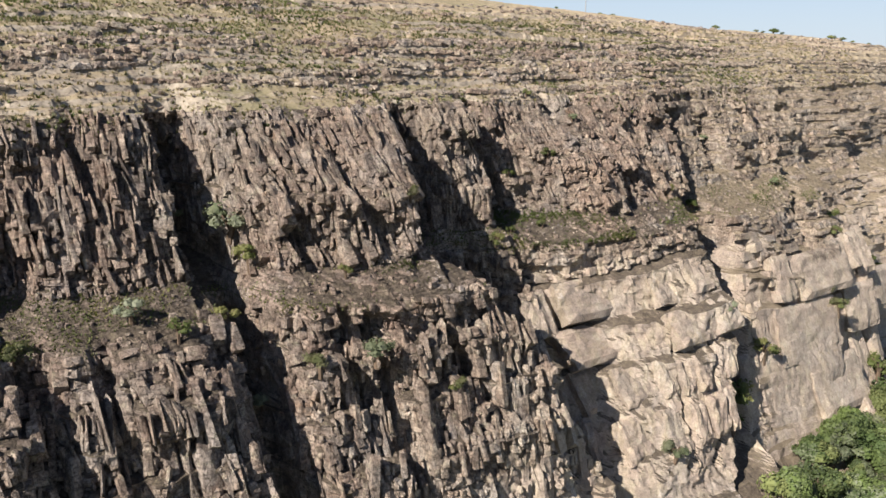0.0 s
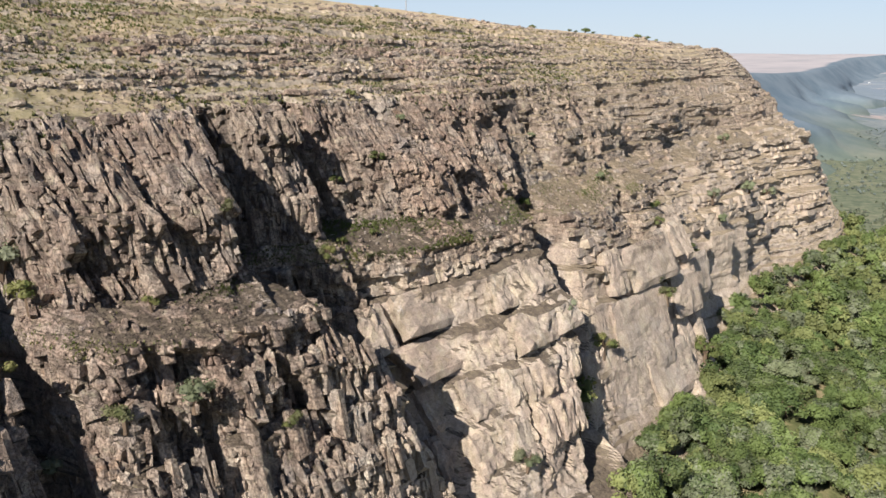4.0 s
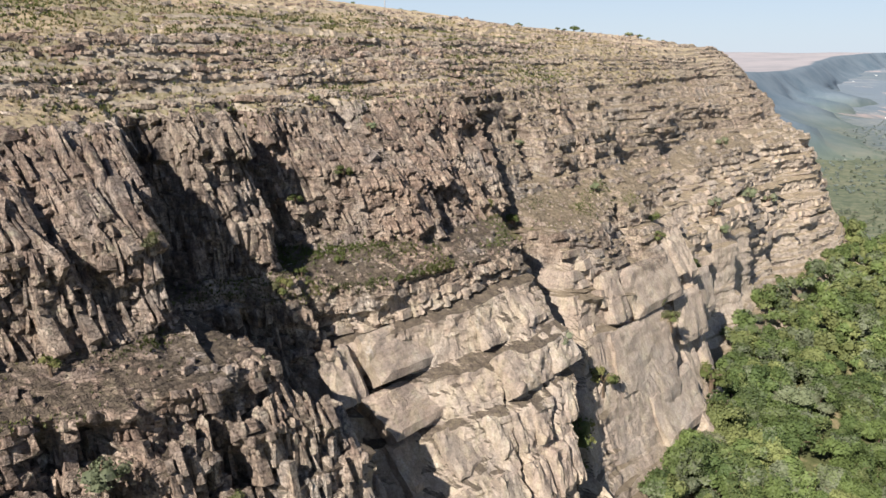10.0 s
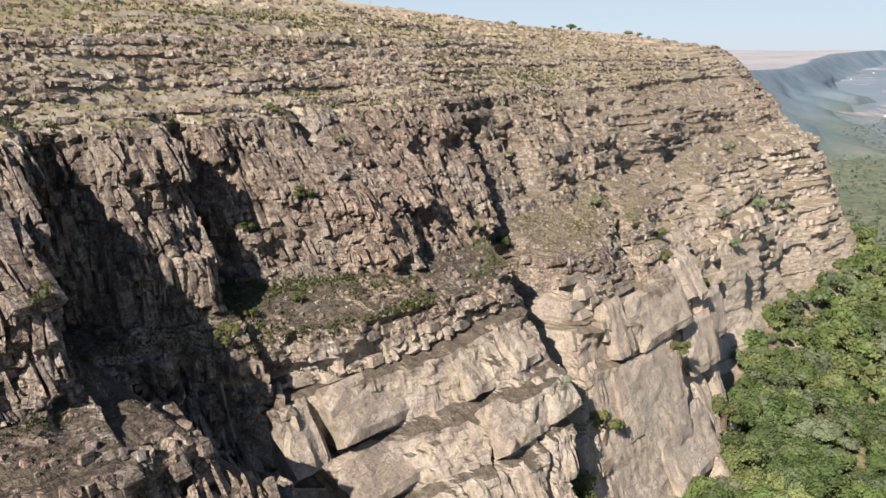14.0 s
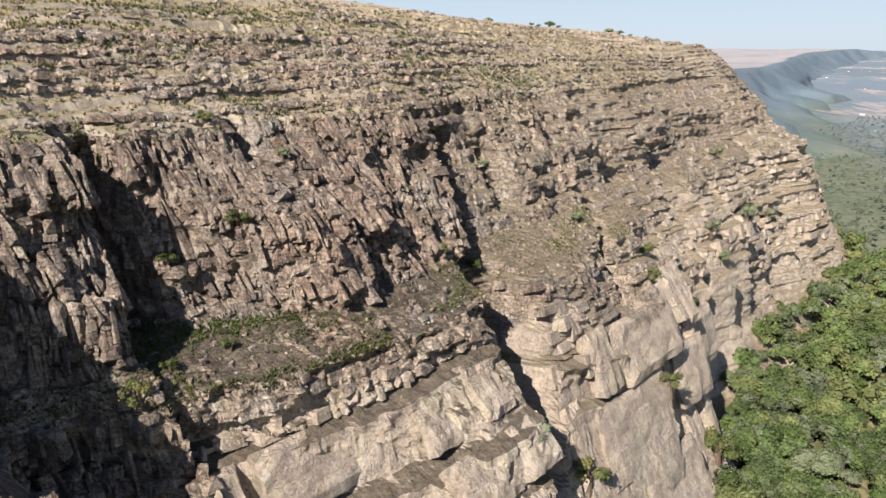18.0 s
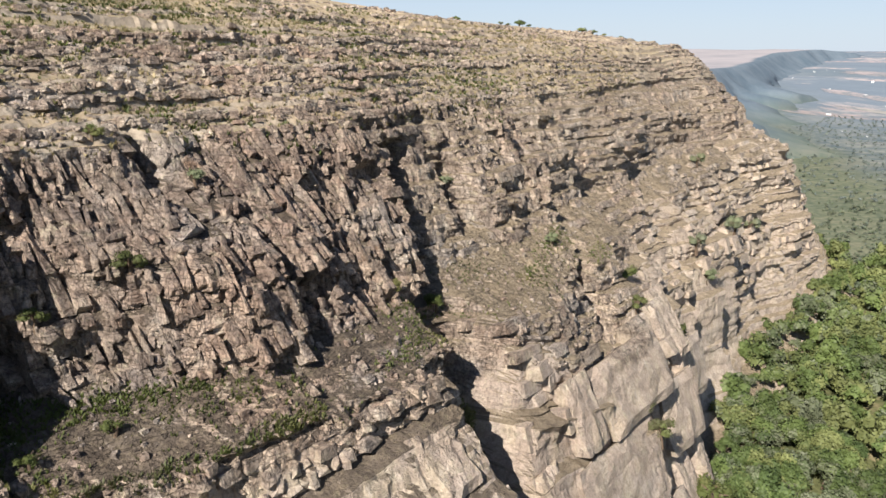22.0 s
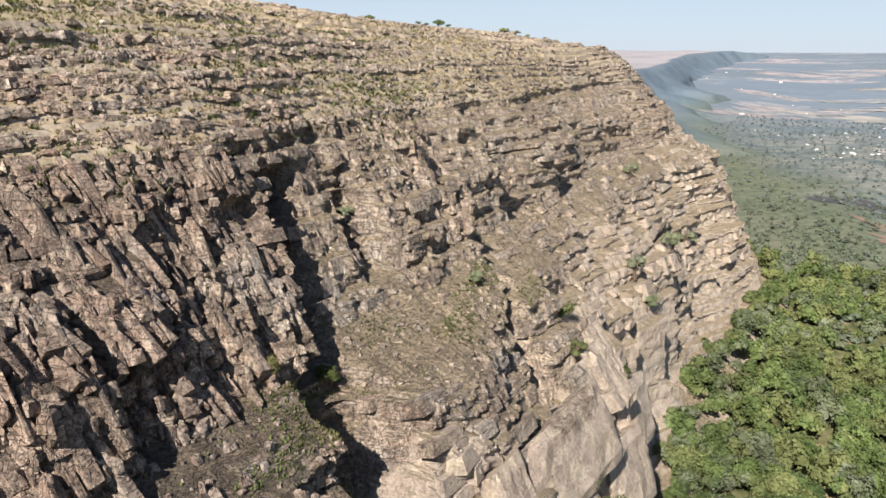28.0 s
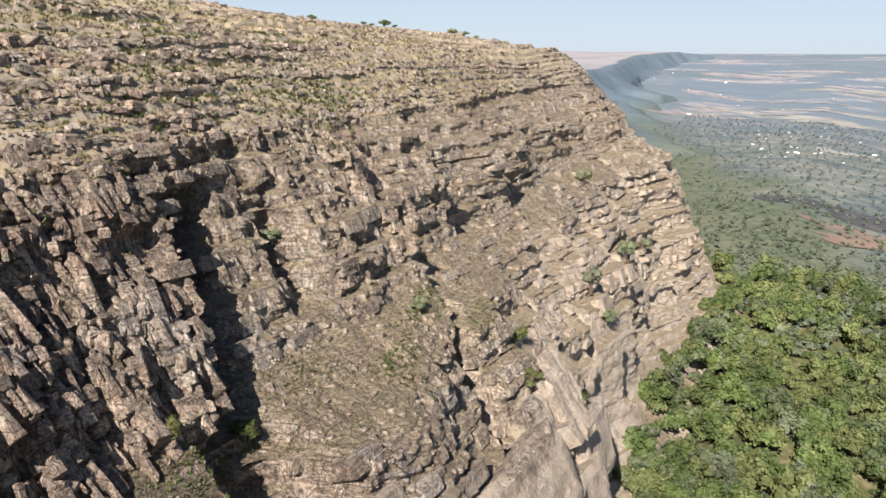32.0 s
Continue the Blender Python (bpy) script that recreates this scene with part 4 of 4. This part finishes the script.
def crown_arrays(seed, lobes, leaves, wide, tall, base, leaf):
    """Leaf clumps on the shells of several lobes: four-cornered sprays, each turned its own way."""
    r = np.random.RandomState(seed)
    verts, faces, n = [], [], 0
    for _ in range(lobes):
        a, rad = r.uniform(0, 6.283), wide * math.sqrt(r.uniform(0.0, 0.55))
        centre = np.array((rad * math.cos(a), rad * math.sin(a), base + tall * r.uniform(0.25, 0.72) * (1.1 - 0.45 * (rad / wide) ** 2)))
        size = np.array((wide * r.uniform(0.30, 0.5), wide * r.uniform(0.30, 0.5), tall * r.uniform(0.20, 0.34)))
        out = r.normal(size=(leaves, 3))
        out[:, 2] = np.abs(out[:, 2]) * 1.1 - 0.35
        out /= np.linalg.norm(out, axis=1)[:, None]
        at = centre + out * size * r.uniform(0.8, 1.1, (leaves, 1))
        for p in CORE[0]:                        # the dense, shaded heart of the clump
            verts.append(centre + p * size * 0.8 * r.uniform(0.85, 1.05))
        faces += [tuple(n + i for i in f) for f in CORE[1]]
        n += len(CORE[0])
        for p, o in zip(at, out):
            face = o + r.normal(scale=0.5, size=3)
            face /= np.linalg.norm(face)
            u = np.cross(face, r.normal(size=3))
            u /= np.linalg.norm(u)
            v = np.cross(face, u)
            h = leaf * r.uniform(0.6, 1.35)
            verts += [p - u * h * 0.5, p - v * h * r.uniform(0.2, 0.5), p + u * h * 0.5 + face * h * 0.15, p + v * h * r.uniform(0.25, 0.5)]
            faces.append((n, n + 1, n + 2, n + 3))
            n += 4
    return np.array(verts), np.array(faces)


def tube(bm, points, radii, sides=6):
    rings = []
    for k, (p, rad) in enumerate(zip(points, radii)):
        ahead = (Vector(points[min(k + 1, len(points) - 1)]) - Vector(points[max(k - 1, 0)])).normalized()
        side = ahead.cross(Vector((0.3, 0.9, 0.1))).normalized()
        up = ahead.cross(side)
        rings.append([bm.verts.new(Vector(p) + (side * math.cos(a) + up * math.sin(a)) * rad) for a in (6.2832 * i / sides for i in range(sides))])
    for a, b in zip(rings, rings[1:]):
        for i in range(sides):
            bm.faces.new((a[i], a[(i + 1) % sides], b[(i + 1) % sides], b[i]))
    bm.faces.new(rings[-1])
    bm.faces.new(rings[0][::-1])


def trunk_mesh(seed, height, wide):
    r = random.Random(seed)
    bm = bmesh.new()
    fork = Vector((r.uniform(-0.3, 0.3), r.uniform(-0.3, 0.3), height * 0.38))
    tube(bm, [(0, 0, -0.5), (fork.x * 0.4, fork.y * 0.4, height * 0.18), fork, fork + Vector((0.1, 0, height * 0.3))], [0.24, 0.19, 0.14, 0.05])
    for k in range(4):
        a = 6.283 * k / 4 + r.uniform(-0.5, 0.5)
        tip = Vector((math.cos(a) * wide * 0.6, math.sin(a) * wide * 0.6, height * r.uniform(0.6, 0.8)))
        tube(bm, [fork * 0.8, fork.lerp(tip, 0.5) + Vector((0, 0, 0.25)), tip], [0.11, 0.075, 0.025], 5)
    data = bpy.data.meshes.new("trunk")
    bm.to_mesh(data)
    bm.free()
    data.materials.append(BARK)
    return data


def tree(name, seed, height, wide, lobes, leaves, leaf, material, label, category="tree"):
    root = new(name)
    trunk = new("trunk", trunk_mesh(seed, height, wide))
    trunk.parent = root
    p, f = crown_arrays(seed, lobes, leaves, wide, height * 0.75, height * 0.22, leaf)
    crown = mesh_object("crown", p, f, material, root)
    return tagged(root, label, category)


def land(s, d):
    """The height of the ground at the foot of the cliff and beyond."""
    s, d = np.asarray(s, float), np.asarray(d, float)
    x, y = world_xy(s, d)
    off = d - bend(s, -62.0)
    table = np.array(PROFILE)
    low = valley(x, y)
    return np.where(off < 40, np.maximum(np.interp(off, table[:, 0], table[:, 1]) - smooth(35, 44, off) * 5, low), low), off


TREES = []
for k in range(5):
    TREES.append(tree("bush_tree", 200 + k, 6.0, 3.3, 11, 165, 0.42, LEAF, "dense green bushveld tree on the slope below the cliff"))
for k in range(2):
    TREES.append(tree("bush_tree", 220 + k, 5.2, 2.9, 9, 170, 0.30, GREY_LEAF, "thin grey-green bushveld tree below the cliff"))
for o in TREES:
    tagged(o, group="trees below the cliff")


def sown(rng, s0, s1, d0, d1, gap, tries, first=()):
    cells, made = {}, []
    for s, d in first:
        cells.setdefault((int(s // gap), int(d // gap)), []).append((s, d))
    for _ in range(tries):
        s, d = rng.uniform(s0, s1), rng.uniform(d0, d1)
        i, j = int(s // gap), int(d // gap)
        if all((s - a) ** 2 + (d - b) ** 2 > gap * gap for u in (-1, 0, 1) for v in (-1, 0, 1) for a, b in cells.get((i + u, j + v), ())):
            cells.setdefault((i, j), []).append((s, d))
            made.append((s, d))
    return made


rng = random.Random(23)
near_trees = sown(rng, 46, 150, 19, 66, 3.7, 7000)
kept = []
first_use = set()
for s, d in near_trees:
    z, off = land(s, d)
    if off < 33.0 or len(kept) >= 290 or value_noise(s * 0.06, d * 0.06, 81) > 0.7:
        continue
    kept.append((s, d))
    pick = 5 + rng.randrange(2) if rng.random() < 0.17 else rng.randrange(5)
    scale = rng.uniform(0.6, 1.4)
    m = Matrix.Translation(place(s, d, z)) @ Matrix.Rotation(rng.uniform(0, 6.28), 4, "Z")
    if pick not in first_use:
        first_use.add(pick)
        o = TREES[pick]
        o.matrix_basis = m
    else:
        o = copy_thing(TREES[pick], m)
    o.scale = (scale * rng.uniform(0.9, 1.15), scale * rng.uniform(0.9, 1.15), scale * rng.uniform(0.85, 1.1))

# The rest of the wood, which nobody could count.
WOOD = [crown_arrays(300 + k, 7, 74, 3.2, 5.0, 0.4, 0.62) for k in range(6)]
FAR_WOOD = [crown_arrays(320 + k, 3, 8, 3.0, 3.6, 0.0, 1.6) for k in range(5)]


def wood(name, rng, spots, crowns, scale, label, material=LEAF):
    poses = []
    ss, dd = np.array(spots).T
    zs, offs = land(ss, dd)
    thins = np.maximum(0.0, value_noise(ss * 0.03, dd * 0.03, 82))
    for s, d, z, off, thin in zip(ss, dd, zs, offs, thins):
        if s > 355 - 1.1 * max(d - 10, 0) + 18 * float(value_noise(s * 0.05, d * 0.05, 83)) and name == "woodland":
            continue
        if off < 32.5 or rng.random() < 0.5 * thin or name == "far_woodland" and rng.random() < 0.12 + 0.8 * float(value_noise(s * 0.011, d * 0.02, 84)):
            continue
        k = rng.uniform(*scale)
        poses.append(Matrix.Translation(place(s, d, z)) @ Matrix.Rotation(rng.uniform(0, 6.28), 4, "Z") @ Matrix.Diagonal((k, k, k * rng.uniform(0.8, 1.15), 1)))
    return tagged(joined(name, poses, crowns, material, None), label, "woodland", kind="stuff")


spots = [p for p in sown(rng, 40, 400, -40, 112, 4.0, 30000, kept) if not (p in kept)]
wood("woodland", rng, spots, WOOD, (0.5, 1.55), "dense green bushveld woodland filling the valley side")
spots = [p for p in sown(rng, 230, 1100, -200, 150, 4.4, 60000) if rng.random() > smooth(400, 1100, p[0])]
wood("far_woodland", rng, spots, FAR_WOOD, (0.45, 1.25), "scattered far bush on the lower valley slope", HAZED_FAR_LEAF)

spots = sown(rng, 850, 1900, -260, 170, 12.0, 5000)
wood("plain_trees", rng, spots, FAR_WOOD, (0.5, 1.3), "haze-tinted trees scattered over the farmland of the plain", HAZED_PLAIN_LEAF)

# Shrubs rooted in the cliff: s, height, size.
SHRUB = [tree("shrub", 400 + k, 2.6, 1.35, 6, 90, 0.19, SHRUB_LEAF, "yellow-green shrub rooted in a crack of the cliff", "shrub") for k in range(3)]
SHRUB.append(tree("shrub", 410, 2.4, 1.3, 6, 60, 0.17, GREY_LEAF, "thin grey shrub rooted in a crack of the cliff", "shrub"))
SHRUB_AT = ((-29.4, -23.4, 1.5, 3), (-31.5, -31.3, 1.2, 0), (-41.8, -29.2, 1.4, 3), (-5.8, -42.5, 0.9, 1), (-23.2, -36.6, 1.4, 1), (-53.4, -32.4, 1.6, 0), (-27.6, -43.1, 1.3, 3),
            (60.8, -43.5, 1.5, 2), (24, -20.8, 0.8, 0), (19.5, -28.4, 0.7, 1), (52.3, -45.5, 1.3, 3), (96, -38.0, 1.3, 1), (63, -56.2, 2.0, 0), (88, -46.3, 1.0, 2),
            (182.5, -42.6, 2.0, 3), (-5.2, -19, 0.9, 1), (31.2, -18.1, 1.0, 0), (35.1, -7.8, 0.8, 1), (58, -25.7, 0.8, 2), (66.8, -29.9, 0.9, 1), (104.4, -38.5, 1.2, 0),
            (25.4, -28.1, 0.7, 2), (41.6, -12.2, 0.8, 3), (95.5, -27.7, 0.9, 3), (14.7, -30.1, 1.1, 0), (64.2, -27.2, 1.0, 1), (66.5, -29.6, 0.8, 0), (174.7, -50.1, 2.0, 1),
            (85, -18.8, 1.0, 3), (193.5, -29, 1.6, 3), (150, -46, 1.6, 3), (132, -52, 1.7, 0), (210, -48, 1.9, 3), (-16, -28, 0.8, 2), (-38, -30.5, 1.0, 1), (3, -29.5, 0.6, 2),
            (-26.5, -24.5, 2.3, 3), (-25.5, -27, 1.5, 0), (-16, -37, 1.8, 3), (-4, -38.5, 1.3, 1), (60.5, -41.5, 1.7, 0), (58.5, -46, 1.6, 3), (57.5, -50.5, 2.2, 2), (56, -54, 2.6, 1), (54.5, -57.5, 2.7, 0),
            (53, -61.5, 2.9, 1), (51, -65, 3.0, 2), (88.5, -50, 1.5, 0), (100.5, -66, 2.4, 1), (103, -67, 2.2, 0), (31, -61, 1.6, 3), (43, -60, 1.4, 3), (152, -40, 1.6, 3), (112, -37, 1.5, 1), (118, -47, 1.3, 0))
used = set()
rng = random.Random(29)
for s, z, size, kind in SHRUB_AT:
    d, zz, _ = hill_at(s, z)
    m = Matrix.Translation(place(s, d, zz - 0.15)) @ Matrix.Rotation(rng.uniform(0, 6.28), 4, "Z")
    o = SHRUB[kind] if kind not in used else copy_thing(SHRUB[kind], m)
    o.matrix_basis = m
    used.add(kind)
    o.scale = (size, size, size * rng.uniform(0.8, 1.1))
    tagged(o, group="shrubs on the cliff")

# Small trees on the skyline: s, d, size.
SKY_TREE = tree("skyline_tree", 430, 3.4, 1.7, 7, 44, 0.42, LEAF, "small dark tree standing alone on the skyline", "tree")
for n, (s, d, size) in enumerate(((254, -97, 1.0), (251, -104, 0.5), (252, -101, 0.45), (256, -94, 0.45), (230, -110, 0.75), (254, -70, 0.8), (255, -66, 0.75), (258, -63, 0.4), (262, -58, 0.35),
                                  (165, -109, 0.5), (158, -109, 0.45), (135, -108, 0.35), (103, -107, 0.55), (282, -40, 0.4), (285, -34, 0.4))):
    w = float(np.interp(d - float(bend(s, 9.0)), np.array(PROFILE)[:, 0], PROFILE_W))
    _, dd, z = hill(s, w)
    m = Matrix.Translation(place(s, float(dd), float(z) - 0.9 * size)) @ Matrix.Rotation(n * 1.7, 4, "Z")
    o = copy_thing(SKY_TREE, m) if n else SKY_TREE
    o.matrix_basis = m
    o.scale = (size * 1.35, size * 1.35, size)
    tagged(o, group="trees on the skyline")

# ---- a mast on the skyline ----
mast = new("mast")
_, md, mz = hill(151.5, float(np.interp(-108, np.array(PROFILE)[:, 0], PROFILE_W)))
mast.location = place(151.5, float(md), float(mz))
STEEL = plain("galvanised_steel", (0.34, 0.35, 0.36), 0.5, 3.0, 0.4)
bm = bmesh.new()
tube(bm, [(0, 0, -0.3), (0, 0, 6), (0, 0, 14)], [0.2, 0.16, 0.1], 10)
part("pole", bm, STEEL, mast)
bm = bmesh.new()
tube(bm, [(0, 0, -0.4), (0, 0, 0.25)], [0.55, 0.5], 10)
part("footing", bm, plain("concrete", (0.5, 0.48, 0.45), 0.9), mast, "pale concrete footing")
tagged(mast, "thin grey steel mast on the grassy skyline", "mast")


# ---- the far escarpment ----
def far_material():
    k = Nodes("far_escarpment")
    geo = k.tree.nodes.new("ShaderNodeNewGeometry")
    at = geo.outputs["Position"]
    up = k.tree.nodes.new("ShaderNodeSeparateXYZ")
    k.put(up.inputs[0], geo.outputs["Normal"])
    # Distance haze is put into the colours: wood turned blue, veld greyed.
    hazed_wood = k.steps(k.noise(at, 0.012, 6, 0.7), (0.35, (0.085, 0.12, 0.155)), (0.6, (0.13, 0.165, 0.20)))
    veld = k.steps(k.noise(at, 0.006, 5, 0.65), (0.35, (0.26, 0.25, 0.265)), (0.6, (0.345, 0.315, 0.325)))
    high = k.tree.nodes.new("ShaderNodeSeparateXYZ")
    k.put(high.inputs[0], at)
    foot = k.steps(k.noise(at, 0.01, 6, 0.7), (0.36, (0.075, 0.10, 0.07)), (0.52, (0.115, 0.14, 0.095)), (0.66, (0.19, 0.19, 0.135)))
    hazed_wood = k.mix(k.steps(k.math("MULTIPLY", high.outputs["Z"], -0.005), (0.5, 0.0), (0.8, 1.0)), hazed_wood, foot)
    return k.finish(k.mix(k.steps(k.math("MULTIPLY", k.math("ADD", high.outputs["Z"], 100.0), 0.02), (0.2, 0.0), (0.4, 1.0)), hazed_wood, k.mix(k.steps(up.outputs["Z"], (0.975, 0.0), (0.996, 1.0)), hazed_wood, veld)), 0.95)


def escarpment(name, edge, back, drop, foot, material, label):
    """A long plateau edge: a line of (azimuth, distance, height), its top behind it and a wooded slope before it."""
    az, dist, top = (np.interp(np.linspace(0, 1, 90), np.linspace(0, 1, len(edge)), [e[i] for e in edge]) for i in range(3))
    ex, ey = dist * np.sin(np.radians(az)), 60 + dist * np.cos(np.radians(az))
    tx, ty = np.gradient(ex), np.gradient(ey)
    length = np.hypot(tx, ty)
    ox, oy = ty / length, -tx / length
    across = np.concatenate((-back * np.linspace(1, 0.05, 12), np.linspace(0, 1, 22) ** 1.3 * drop))
    A, I = np.meshgrid(across, np.arange(90), indexing="ij")
    wob = rough(I * 0.11, 3.0, 91, 4) * 35 + rough(I * 0.4, A * 0.01, 93, 3) * 45 * smooth(0, 120, A)
    x, y = ex[I] + ox[I] * (A + wob), ey[I] + oy[I] * (A + wob)
    fall = np.interp(A / drop, (-9, 0, 0.1, 0.4, 1), (0, 0, 0.26, 0.66, 1))
    z = top[I] * (1 - fall) + foot * fall + rough(x * 0.004, y * 0.004, 92, 4) * 12 * (0.25 + fall) + np.minimum(A, 0) * -0.004
    return tagged(mesh_object(name, np.stack([x, y, z], -1).reshape(-1, 3), grid_faces(*x.shape), material, flat=False), label, "hills", kind="structure")


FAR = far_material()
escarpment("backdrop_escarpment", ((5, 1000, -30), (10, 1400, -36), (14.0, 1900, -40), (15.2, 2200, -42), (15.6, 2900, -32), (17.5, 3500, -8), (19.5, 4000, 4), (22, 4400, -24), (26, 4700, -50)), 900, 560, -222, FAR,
           "far reddish plateau with a wooded escarpment, tinted blue with haze")

# Houses and sheds far out on the plain.
WHITEWASH, SHED_ROOF = plain("whitewash", (0.8, 0.79, 0.76), 0.8), plain("shed_roof", (0.72, 0.74, 0.76), 0.4, 1.0)


def farmhouse(wide, long, high):
    root = new("farmhouse")
    bm = bmesh.new()
    bmesh.ops.create_cube(bm, size=1.0, matrix=Matrix.Translation((0, 0, high / 2)) @ Matrix.Diagonal((wide, long, high, 1)))
    part("wall", bm, WHITEWASH, root)
    bm = bmesh.new()
    ridge = high + wide * 0.25
    ends = [[bm.verts.new((sx * wide * 0.55, y, high - 0.1)) for sx in (-1, 1)] + [bm.verts.new((0, y, ridge))] for y in (-long * 0.54, long * 0.54)]
    bm.faces.new(ends[0]), bm.faces.new(ends[1][::-1])
    for i in range(3):
        bm.faces.new((ends[0][i], ends[1][i], ends[1][(i + 1) % 3], ends[0][(i + 1) % 3]))
    part("roof", bm, SHED_ROOF, root, "pale sheet-metal roof")
    return tagged(root, "small white farm building far out on the plain", "building", "farm buildings on the plain")


rng = random.Random(31)
FARM = farmhouse(14, 26, 6)
TOWN = [(575, 1304, 0.24), (599, 1239, 0.3), (635, 1173, 0.22), (675, 1897, 0.3), (766, 1307, 0.28), (1150, 2829, 0.6)]
TOWN += [(rng.uniform(520, 860), rng.uniform(1150, 1620), rng.uniform(0.08, 0.17)) for _ in range(34)]
for _ in range(14):
    az, dist = radians(rng.uniform(17, 34)), rng.uniform(1900, 3600)
    TOWN.append((dist * math.sin(az), 60 + dist * math.cos(az), rng.uniform(0.12, 0.26)))
for n, (x, y, k) in enumerate(TOWN):
    m = pose(x, y, float(valley(np.array(x), np.array(y))), 0, 0, rng.uniform(0, 180))
    o = copy_thing(FARM, m) if n else FARM
    o.matrix_basis = m
    o.scale = (k, k * rng.uniform(0.7, 1.5), k)


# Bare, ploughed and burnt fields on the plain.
# veld, the patch colour, carries the plain's blue-grey haze tint by default.
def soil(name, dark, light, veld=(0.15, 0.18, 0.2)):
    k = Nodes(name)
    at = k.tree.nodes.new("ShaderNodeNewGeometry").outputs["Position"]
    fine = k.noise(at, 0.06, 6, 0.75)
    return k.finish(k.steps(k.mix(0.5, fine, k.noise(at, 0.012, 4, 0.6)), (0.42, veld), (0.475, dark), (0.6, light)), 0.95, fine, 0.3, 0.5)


def field(seed, x, y, way, long, deep, material, label):
    """A field with an uneven edge that lies on the plain: its middle, the way it runs, half its length and depth."""
    turn = np.linspace(0, 2 * math.pi, 49)
    r, a = np.meshgrid(np.linspace(0, 1, 9), turn, indexing="ij")
    edge = (1 + 0.55 * rough(3 * np.cos(a), 3 * np.sin(a), seed, 4)) / np.maximum(np.abs(np.cos(a)), np.abs(np.sin(a))) ** 0.6
    u, v = long * r * edge * np.cos(a), deep * r * edge * np.sin(a)
    c, si = math.cos(radians(way)), math.sin(radians(way))
    px, py = x + u * c - v * si, y + u * si + v * c
    ob = mesh_object("field", np.stack([px, py, valley(px, py) + 0.5], -1).reshape(-1, 3), grid_faces(*px.shape)[:, ::-1], material, flat=False)
    return tagged(ob, label, "field", kind="structure")


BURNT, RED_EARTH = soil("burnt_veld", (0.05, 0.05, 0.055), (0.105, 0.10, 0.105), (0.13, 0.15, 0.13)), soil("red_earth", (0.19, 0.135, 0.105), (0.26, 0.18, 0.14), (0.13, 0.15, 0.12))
# Both pale soils are greyed, with distance haze put into the colour.
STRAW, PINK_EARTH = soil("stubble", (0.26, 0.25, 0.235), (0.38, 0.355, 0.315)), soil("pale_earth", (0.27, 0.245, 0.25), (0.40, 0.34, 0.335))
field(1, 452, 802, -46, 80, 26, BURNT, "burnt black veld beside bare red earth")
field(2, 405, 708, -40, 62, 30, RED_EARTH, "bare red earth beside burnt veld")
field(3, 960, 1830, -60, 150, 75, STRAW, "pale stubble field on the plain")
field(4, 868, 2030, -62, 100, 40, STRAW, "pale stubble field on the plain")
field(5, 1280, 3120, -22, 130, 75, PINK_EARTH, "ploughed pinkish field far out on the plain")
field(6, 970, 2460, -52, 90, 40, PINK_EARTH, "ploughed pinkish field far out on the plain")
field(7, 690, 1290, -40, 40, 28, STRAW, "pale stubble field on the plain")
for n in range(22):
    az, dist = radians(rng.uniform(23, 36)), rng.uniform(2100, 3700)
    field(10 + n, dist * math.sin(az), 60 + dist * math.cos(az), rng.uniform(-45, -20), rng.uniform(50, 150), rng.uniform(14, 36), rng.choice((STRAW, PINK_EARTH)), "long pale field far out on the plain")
